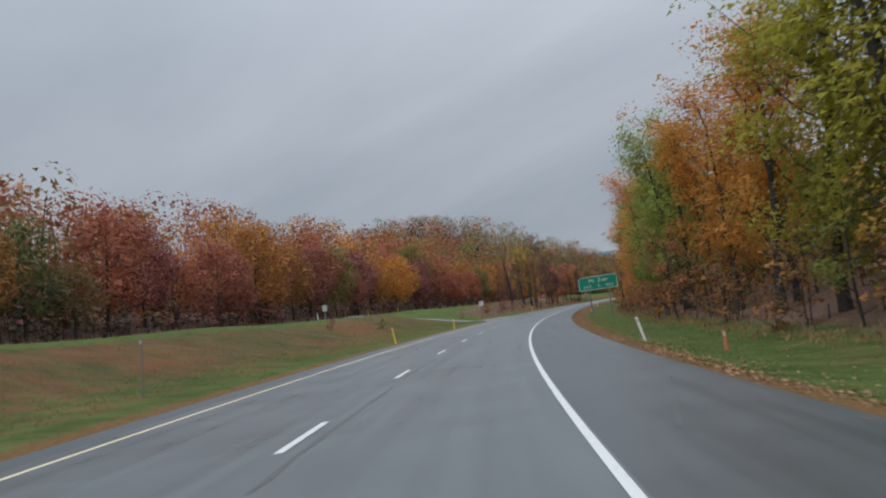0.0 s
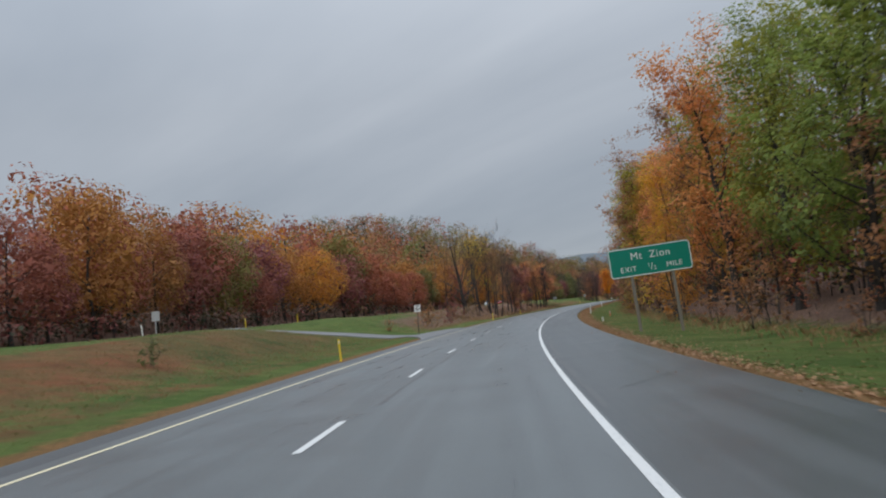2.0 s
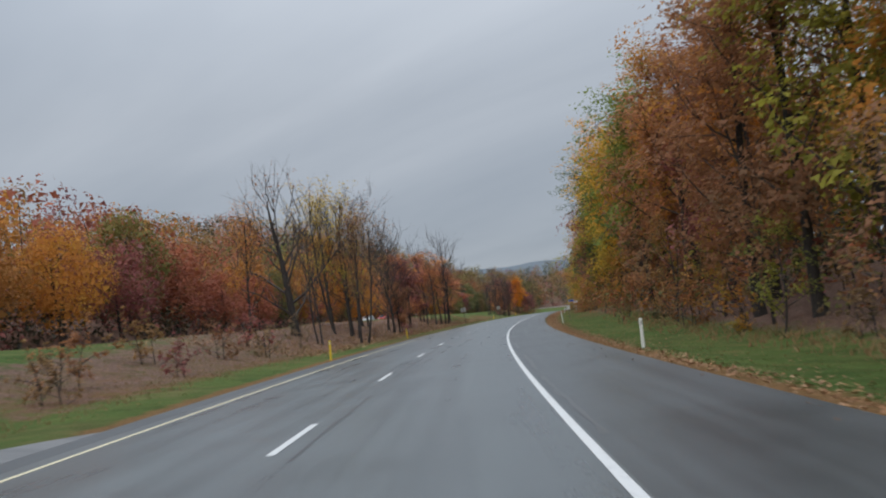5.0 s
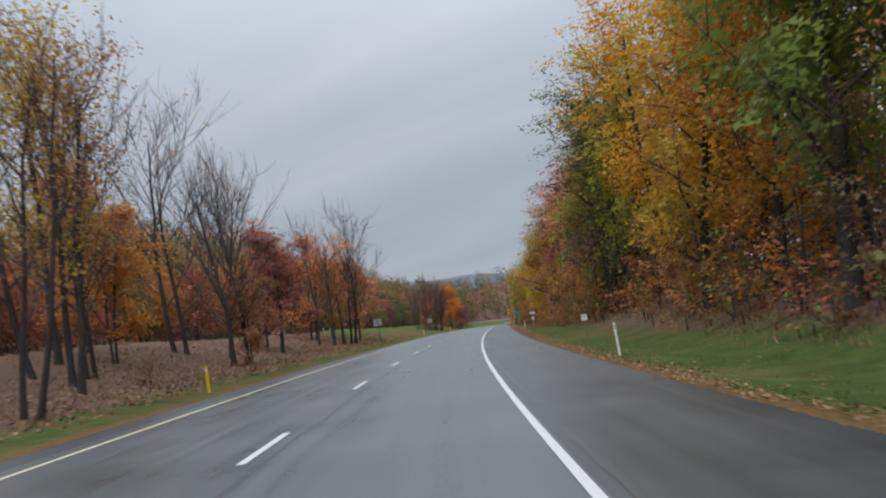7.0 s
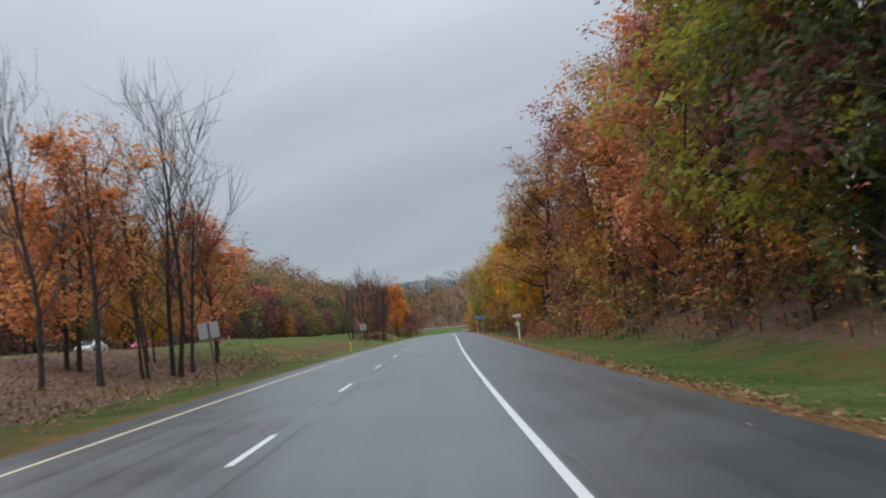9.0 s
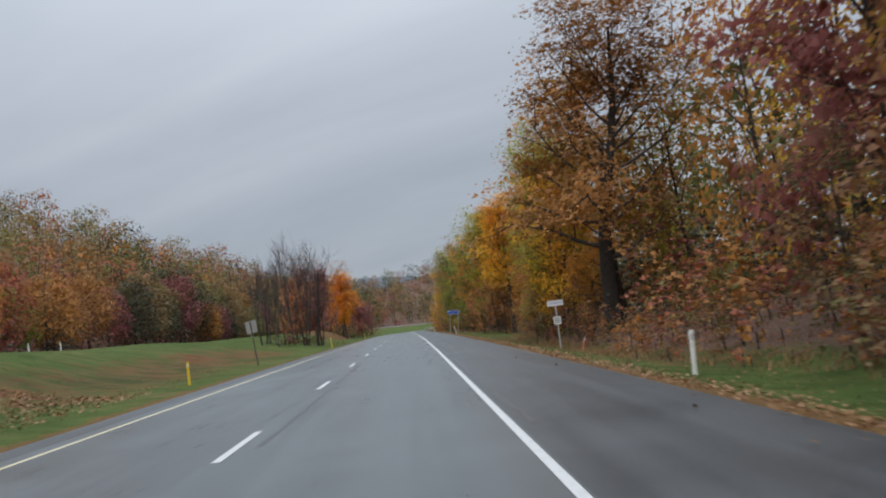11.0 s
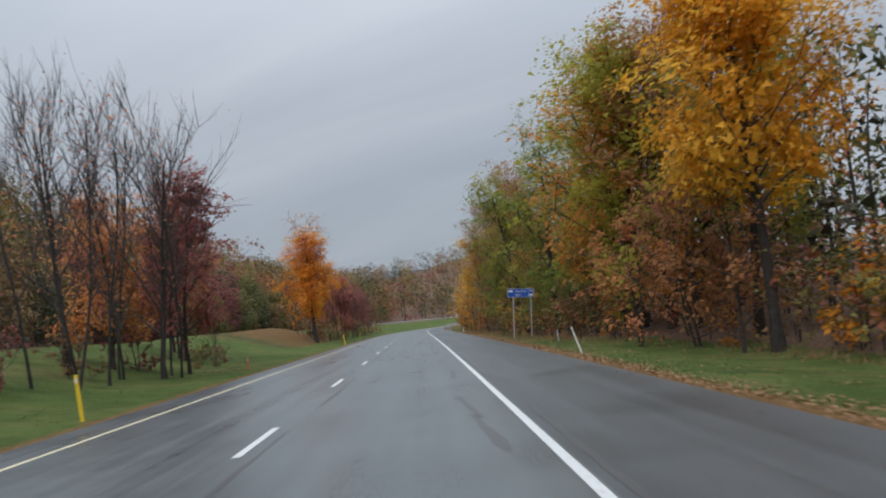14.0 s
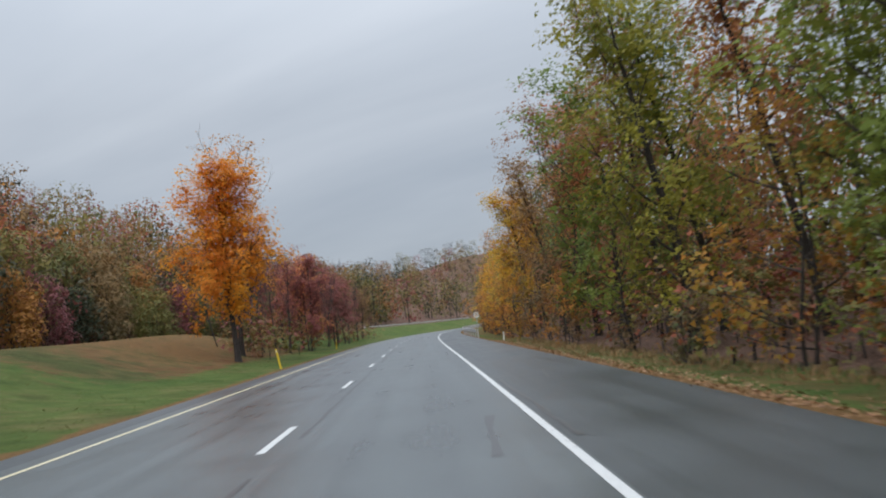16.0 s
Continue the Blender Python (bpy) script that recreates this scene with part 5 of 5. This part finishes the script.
def plate_sign(s, lat, w, h, top, back, post=DARK_STEEL, bars=0, lean=0.0, turn=0.0, pitch=0.0, label="", wood=False):
    """A single plate on one post; back: it faces away from the driven side."""
    m = pose(*on_ground(s, lat), pitch, lean, heading(s) + turn)
    t = thing("road_sign", m, label, "road sign")
    bm = bmesh.new()
    if wood:
        box(bm, -0.05, 0.05, 0.012 if not back else -0.11, 0.11 if not back else -0.012, -0.5, top - 0.05, 0.006)
    else:
        u_post(bm, 0, 0.012 if not back else -0.05, -0.5, top - 0.04)
    part("post", bm, post, t)
    bm = bmesh.new(); rounded_plate(bm, w, h, 0.04, 0.0, 0.008, top - h / 2)
    plate = part("plate", bm, ALUMINIUM if back else SIGN_WHITE, t, "bare grey back of the plate" if back else "white plate")
    for i in range(bars):
        ww = w * (0.78, 0.2, 0.8, 0.7, 0.3)[i % 5]
        z = top - h * (i + 0.75) / (bars + 0.5)
        bm = bmesh.new(); box(bm, -ww / 2, ww / 2, -0.004, -0.0005, z - h * 0.045, z + h * 0.045); part("text_bar", bm, SIGN_BLACK, plate)
    bolts(plate, ((0, top - 0.08), (0, top - h + 0.08)), -0.004 if not back else 0.012)
    return t


def delineator(s, lat, height, material, lean=0.0, label="", turn=0.0, width=0.1):
    """A flexible marker post: a shallow curved blade with a reflector."""
    m = pose(*on_ground(s, lat), 0, lean, heading(s) + turn)
    t = thing("delineator_post", m, label, "marker post", "delineator posts")
    bm = bmesh.new()
    verts = []
    for z in (-0.15, height * 0.5, height - 0.03, height):
        k = 0.7 if z == height else 1.0
        row = []
        for x, y in ((-0.5, 0.018), (-0.25, 0.004), (0, 0), (0.25, 0.004), (0.5, 0.018), (0.5, 0.028), (0, 0.01), (-0.5, 0.028)):
            row.append(bm.verts.new((x * width * k, y, z)))
        verts.append(row)
    for a, b in zip(verts, verts[1:]):
        for i in range(8):
            bm.faces.new((a[i], a[(i + 1) % 8], b[(i + 1) % 8], b[i]))
    bm.faces.new(verts[-1]); bm.faces.new(verts[0][::-1])
    bmesh.ops.recalc_face_normals(bm, faces=bm.faces[:])
    part("blade", bm, material, t)
    bm = bmesh.new(); box(bm, -width * 0.36, width * 0.36, -0.008, -0.002, height - 0.2, height - 0.08); part("reflector", bm, REFLECTOR if material is not POST_YELLOW else AMBER, t)
    return t


exit_sign()
attraction_sign()
plate_sign(136.6, -11.75, 0.6, 0.68, 2.88, False, bars=5, lean=3.0, label="white sign with black text on a rusty post")
plate_sign(121.2, -31.0, 0.7, 0.82, 2.0, True, post=STEEL, lean=2, label="grey back of a sign beside the opposite carriageway")
plate_sign(254.3, -8.6, 0.78, 0.62, 2.5, True, lean=-4.0, label="grey back of a leaning sign on the median's edge", turn=25)
plate_sign(320.6, -8.95, 0.8, 0.7, 2.62, True, lean=-6.5, turn=-30, label="grey back of a leaning sign on the grass verge")
plate_sign(215.6, 6.15, 0.3, 0.29, 1.42, False, post=WOOD_POST, bars=2, lean=-3, label="small white notice on a low post in the weeds")
township = plate_sign(315.2, 7.5, 0.84, 0.28, 2.58, False, post=STEEL, lean=0, label="white boundary sign with a second small plate below")
lettering("word", "LAWRENCE", 0.13, 0, -0.004, 2.44, SIGN_BLUE, township)
bm = bmesh.new(); rounded_plate(bm, 0.4, 0.4, 0.03, 0.0, 0.008, 1.54); small = part("lower_plate", bm, SIGN_WHITE, township)
for z in (1.64, 1.54, 1.44):
    bm = bmesh.new(); box(bm, -0.15, 0.15, -0.004, -0.0005, z - 0.02, z + 0.02); part("text_bar", bm, SIGN_BLACK, small)
plate_sign(541.0, 5.95, 0.8, 0.9, 3.05, False, post=STEEL, bars=2, label="white sign at the start of the far bend")
WHITE_D, YELLOW_D = "white plastic delineator post in the grass verge", "yellow plastic delineator post beside the median"
delineator(33.2, 5.05, 0.92, POST_WHITE, -14, "white plastic delineator post leaning in the grass verge")
delineator(26.5, 6.4, 0.6, POST_ORANGE, -2, "orange marker post in the roadside grass")
delineator(115.9, 5.3, 0.3, POST_WHITE, -6, "short broken white delineator stub in the grass", width=0.12)
delineator(134.6, 6.6, 0.5, POST_ORANGE, 0, "orange marker post in the roadside grass")
delineator(150.0, 4.9, 0.9, POST_WHITE, 2, WHITE_D)
delineator(199.5, 5.1, 1.06, POST_WHITE, -3, WHITE_D, width=0.08)
delineator(286.0, 5.4, 0.9, POST_WHITE, 3, WHITE_D)
delineator(372.2, 5.17, 0.95, POST_WHITE, -15, "white plastic delineator post leaning far over", width=0.065)
delineator(392.0, 7.4, 0.6, POST_WHITE, 0, "short weathered white marker post under the trees", width=0.05)
delineator(311.8, 7.95, 0.78, POST_ORANGE, 17, "orange marker post leaning far over in the weeds", width=0.08)
delineator(386.4, -8.8, 0.65, POST_ORANGE, -3, "orange marker post in the median grass")
delineator(454.0, 5.3, 0.6, POST_WHITE, 4, WHITE_D)
for s, lat, h, lean in ((59.4, -8.1, 1.1, -8), (89.3, -7.95, 1.0, -1), (167.6, -8.0, 1.0, 2), (201.4, -8.45, 0.9, -3), (304, -8.9, 0.9, 0), (362.6, -8.25, 1.1, -4), (438.5, -8.1, 1.1, -9), (482, -9.4, 1.0, 3)):
    delineator(s, lat, h, POST_YELLOW, lean, YELLOW_D)
for s, lat in ((139.2, -30.2), (151, -28.6)):
    delineator(s, lat, 1.0, POST_YELLOW, 1, "yellow plastic delineator post at the crossover")
for s in (120, 345, 352, 455, 500):
    delineator(s, -31.6, 1.0, POST_WHITE, 3, "white delineator post beside the opposite carriageway", 180)
delineator(26.0, -10.4, 1.7, WOOD_POST, 2, "thin weathered stake in the tall weeds", width=0.06)


def guard_rail(s0, s1, lat, side, up=0.0, label=""):
    """A W-beam rail on posts, following the road."""
    t = thing("guard_rail", pose(*on_ground(s0, lat, up)), label, "guard rail")
    inv = t.matrix_world.inverted()
    prof = [(0.0, 0.42), (0.05, 0.46), (0.05, 0.5), (0.0, 0.54), (0.0, 0.58), (0.05, 0.62), (0.05, 0.68), (0.0, 0.72)]
    verts, faces = [], []
    ss = np.arange(s0, s1 + 0.1, 2.0)
    for s in ss:
        for d, z in prof:
            verts.append(inv @ Vector(on_ground(s, lat + side * d, up + z)))
        for d, z in prof[::-1]:
            verts.append(inv @ Vector(on_ground(s, lat + side * (d - 0.006), up + z)))
    k = 2 * len(prof)
    for i in range(len(ss) - 1):
        for j in range(k):
            faces.append((i * k + j, i * k + (j + 1) % k, (i + 1) * k + (j + 1) % k, (i + 1) * k + j))
    part_mesh("beam", mesh_of("beam", verts, faces, STEEL), t, "galvanised corrugated beam")
    bm = bmesh.new(); box(bm, -0.05, 0.05, -0.075, 0.075, -0.5, 0.72)
    me = bpy.data.meshes.new("post"); bm.to_mesh(me); bm.free(); me.materials.append(STEEL)
    for s in np.arange(s0, s1, 4.0):
        p = new("post", me)
        p.parent = t
        p.matrix_world = ground_pose(s, lat - side * 0.09, up)


guard_rail(464, 630, 4.0, -1, label="galvanised guard rail on the inside of the far bend")
guard_rail(622, 724, -32.3, 1, 0.0, label="galvanised guard rail of the opposite carriageway")


# ---- vehicles on the opposite carriageway ----
def car(s, lat, body_colour, label):
    paint = plain_material("car_paint", body_colour, 0.25, 0.1, 0.05, 2.0)
    glass = plain_material("car_glass", (0.02, 0.025, 0.03), 0.08, 0, 0.02)
    tyre = plain_material("tyre_rubber", (0.02, 0.02, 0.02), 0.85)
    t = thing("car", road_pose(s, lat, 2.71, 180), label, "car")
    prof = [(-2.2, 0.35), (-2.25, 0.62), (-2.1, 0.86), (-1.35, 0.95), (-0.55, 1.42), (0.75, 1.45), (1.55, 1.02), (2.15, 0.95), (2.25, 0.6), (2.2, 0.35)]
    bm = bmesh.new()
    rows = []
    for x, k in ((-0.86, 0.96), (-0.8, 1.0), (0.8, 1.0), (0.86, 0.96)):
        rows.append([bm.verts.new((x * (0.8 if z > 1.1 else 1), -y, z * k)) for y, z in prof])
    for a, b in zip(rows, rows[1:]):
        for i in range(len(prof)):
            bm.faces.new((a[i], a[(i + 1) % len(prof)], b[(i + 1) % len(prof)], b[i]))
    bm.faces.new(rows[0][::-1]); bm.faces.new(rows[-1])
    bmesh.ops.recalc_face_normals(bm, faces=bm.faces[:])
    body = part("body", bm, paint, t)
    for x in (-0.72, 0.72):
        bm = bmesh.new()
        v = [bm.verts.new((x * 1.02, -y, z)) for y, z in ((-1.15, 1.0), (-0.55, 1.34), (0.7, 1.36), (1.3, 1.02))]
        bm.faces.new(v); r = bmesh.ops.solidify(bm, geom=bm.faces[:], thickness=0.02)
        part("side_window", bm, glass, body)
    for y0, z0, y1, z1 in ((-1.33, 0.98, -0.6, 1.41), (1.5, 1.06, 0.8, 1.44)):
        bm = bmesh.new()
        o = 0.02 if y0 < 0 else -0.02
        v = [bm.verts.new(p) for p in ((-0.6, -y0 + o, z0 + 0.02), (0.6, -y0 + o, z0 + 0.02), (0.56, -y1 + o, z1 + 0.02), (-0.56, -y1 + o, z1 + 0.02))]
        bm.faces.new(v); bmesh.ops.solidify(bm, geom=bm.faces[:], thickness=0.02)
        part("windscreen", bm, glass, body)
    for x in (-0.78, 0.78):
        for y in (-1.35, 1.35):
            bm = bmesh.new()
            bmesh.ops.create_cone(bm, cap_ends=True, segments=20, radius1=0.32, radius2=0.32, depth=0.2, matrix=Matrix.Translation((x, y, 0.32)) @ Matrix.Rotation(radians(90), 4, "Y"))
            part("wheel", bm, tyre, t)
        bm = bmesh.new(); box(bm, x * 0.8 - 0.16, x * 0.8 + 0.16, 2.19, 2.24, 0.62, 0.74, 0.02)
        part("headlight", bm, SIGN_WHITE, t)


car(313.0, -36.4, (0.55, 0.56, 0.57), "silver car on the opposite carriageway")
car(331.0, -37.0, (0.35, 0.03, 0.03), "red car on the opposite carriageway")


# ---- grass, weeds and fallen leaves ----
def tufts(name, n, s_range, lat_of, size, material, label, seed, lean=0.5):
    r = np.random.default_rng(seed)
    s = r.uniform(*s_range, n)
    lat = lat_of(r, s)
    keep = ~((np.abs(s - CROSS_S - 1) < 9 + 3 * (lat > -10)) & (lat < -6) & (lat > -34))
    s, lat = s[keep], lat[keep]
    n = len(s)
    a = np.interp(s, ST, HEAD)
    base = np.c_[np.interp(s, ST, RX) + np.cos(a) * lat, np.interp(s, ST, RY) + np.sin(a) * lat, np.interp(s, ST, RZ) + rise(s, lat) - 0.03]
    k = 3
    base = np.repeat(base, k, 0) + np.c_[r.normal(0, size * 0.35, (n * k, 2)), np.zeros(n * k)]
    h = size * r.uniform(0.5, 1.4, (n * k, 1))
    az = r.uniform(0, 2 * PI, n * k)
    side = np.c_[np.cos(az), np.sin(az), 0 * az] * h * 0.09
    tip = np.c_[r.normal(0, lean, (n * k, 2)) * h, h[:, 0]]
    mid = tip * 0.5 + np.c_[tip[:, :2] * -0.12, h * 0.12]
    quads = np.stack([base - side, base + side, base + mid + side * 0.8, base + tip], 1)
    me = leaf_mesh(name, quads, material)
    return tagged(new(name, me), label, "grass", kind="stuff")


tufts("verge_grass", 11000, (5, 470), lambda r, s: 4.0 + r.gamma(2.0, 1.3, len(s)), 0.07, GRASS_BLADES, "short green verge grass beside the shoulder", 1)
tufts("median_grass", 12000, (10, 470), lambda r, s: -8.1 - r.gamma(1.8, 2.8, len(s)), 0.08, GRASS_BLADES, "rough green grass of the median", 2)
tufts("dry_weeds", 14000, (12, 185), lambda r, s: -9.0 - r.gamma(2.6, 1.9, len(s)), 0.1, DRY_BLADES, "tall dry red-brown weeds of the median", 3, 0.3)
tufts("edge_weeds", 8000, (-5, 450), lambda r, s: np.interp(s, WOOD_S, WOOD_LAT) - 0.3 + r.normal(0, 0.7, len(s)), 0.18, DRY_BLADES, "dry weeds at the foot of the wood", 4, 0.35)
tufts("thicket_weeds", 1800, (176, 300), lambda r, s: -9 - r.gamma(2.0, 2.5, len(s)), 0.22, DRY_BLADES, "thin dry weeds between the median trees", 5, 0.4)


def fallen(name, n, s_range, lat_of, size, seed, label):
    r = np.random.default_rng(seed)
    s = r.uniform(*s_range, n)
    lat = lat_of(r, s)
    a = np.interp(s, ST, HEAD)
    up = np.where((lat > -7.2) & (lat < 3.62), 0.002, rise(s, lat) + 0.015)
    pos = np.c_[np.interp(s, ST, RX) + np.cos(a) * lat, np.interp(s, ST, RY) + np.sin(a) * lat, np.interp(s, ST, RZ) + up + r.uniform(0.002, 0.03, n)]
    nor = np.c_[r.normal(0, 0.3, (n, 2)), np.ones(n)]
    u = np.cross(nor, r.normal(0, 1, (n, 3))); u /= np.linalg.norm(u, axis=1)[:, None]
    v = np.cross(nor, u)
    L = size * r.uniform(0.6, 1.4, (n, 1))
    quads = np.stack([pos - u * L * 0.5, pos + v * L * 0.38 + (0, 0, 0.01), pos + u * L * 0.5, pos - v * L * 0.38 + (0, 0, 0.015)], 1)
    return tagged(new(name, leaf_mesh(name, quads, LITTER)), label, "fallen leaves", kind="stuff")


fallen("leaf_drift", 26000, (5, 450), lambda r, s: 4.3 + r.normal(0, 0.3, len(s)) + r.gamma(1.2, 0.16, len(s)) + 0.12 * np.sin(s * 0.7), 0.06, 6, "drift of fallen brown and orange leaves along the shoulder")
fallen("verge_leaves", 6000, (5, 450), lambda r, s: 3.7 + r.gamma(1.8, 1.7, len(s)), 0.06, 7, "fallen leaves scattered over the verge")
fallen("shoulder_leaves", 160, (5, 450), lambda r, s: 3.6 - np.abs(r.normal(0, 0.45, len(s))), 0.06, 8, "single fallen leaves on the shoulder")
fallen("median_leaves", 22000, (172, 300), lambda r, s: -8.8 - r.gamma(2.0, 2.6, len(s)), 0.1, 9, "carpet of fallen leaves under the median trees")


# ---- sealed cracks and patches of the pavement ----
def crack(s0, s1, lat0, lat1, width, seed):
    r = random.Random(seed)
    verts, faces = [], []
    n = max(4, int((s1 - s0) / 0.7))
    lat = lat0
    for i in range(n + 1):
        f = i / n
        l = lat0 + (lat1 - lat0) * f + 0.035 * noise.noise((i * 0.5, seed, 0)) + r.uniform(-0.015, 0.015)
        w = width * r.uniform(0.4, 1.2)
        s = s0 + (s1 - s0) * f
        verts += [on_road(s, l - w / 2, 0.003 if l < 1.06 else -0.004), on_road(s, l + w / 2, 0.003 if l < 1.06 else -0.004)]
        if i:
            faces.append((2 * i - 2, 2 * i - 1, 2 * i + 1, 2 * i))
    ob = new("sealed_crack", mesh_of("sealed_crack", verts, faces, TAR))
    ob.parent = road
    return ob


rc = random.Random(21)
for i in range(34):
    s = -4 + i * 13.5 + rc.uniform(-2, 2)
    crack(s, s + rc.uniform(7, 13), DASH_LAT + rc.uniform(0.24, 0.36), DASH_LAT + rc.uniform(0.24, 0.36), 0.085, 100 + i)
for i in range(15):
    s = 296 + i * 7.5 + rc.uniform(-3, 3)
    crack(s, s + rc.uniform(1.2, 4.5), EDGE_LAT - rc.uniform(0.45, 0.75), EDGE_LAT - rc.uniform(0.45, 0.75), 0.16, 30 + i)
for i in range(26):
    s = 62 + i * 13.5 + rc.uniform(-3, 3)
    crack(s, s + rc.uniform(3, 11), EDGE_LAT + rc.uniform(0.2, 0.3), EDGE_LAT + rc.uniform(0.2, 0.3), 0.1, 160 + i)
for i in range(20):
    s = 5 + i * 22 + rc.uniform(-8, 8)
    crack(s, s + rc.uniform(1.0, 3.5), rc.uniform(1.6, 2.2), rc.uniform(2.4, 3.4), 0.07, 60 + i)


def smear(s, lat, length, width, turn, seed):
    """A streak of dark seal coat on the shoulder."""
    r = random.Random(seed)
    verts, faces = [], []
    n = 9
    for i in range(n + 1):
        f = i / n - 0.5
        w = width * math.sqrt(max(0.03, 1 - (2 * f) ** 2)) * r.uniform(0.7, 1.1)
        for side in (-1, 1):
            da = f * length * math.cos(turn) + side * w / 2 * math.sin(turn)
            dl = f * length * math.sin(turn) - side * w / 2 * math.cos(turn)
            verts.append(on_road(s + da, min(3.55, max(1.4, lat + dl)), -0.004))
        if i:
            faces.append((2 * i - 2, 2 * i - 1, 2 * i + 1, 2 * i))
    ob = new("seal_coat_streak", mesh_of("seal_coat_streak", verts, faces, STAIN))
    ob.parent = shoulder


for s, lat in ((109.0, 2.2), (111.5, 2.5), (114.0, 2.0)):
    smear(s, lat, 4.2, 0.22, 0.5, int(s))
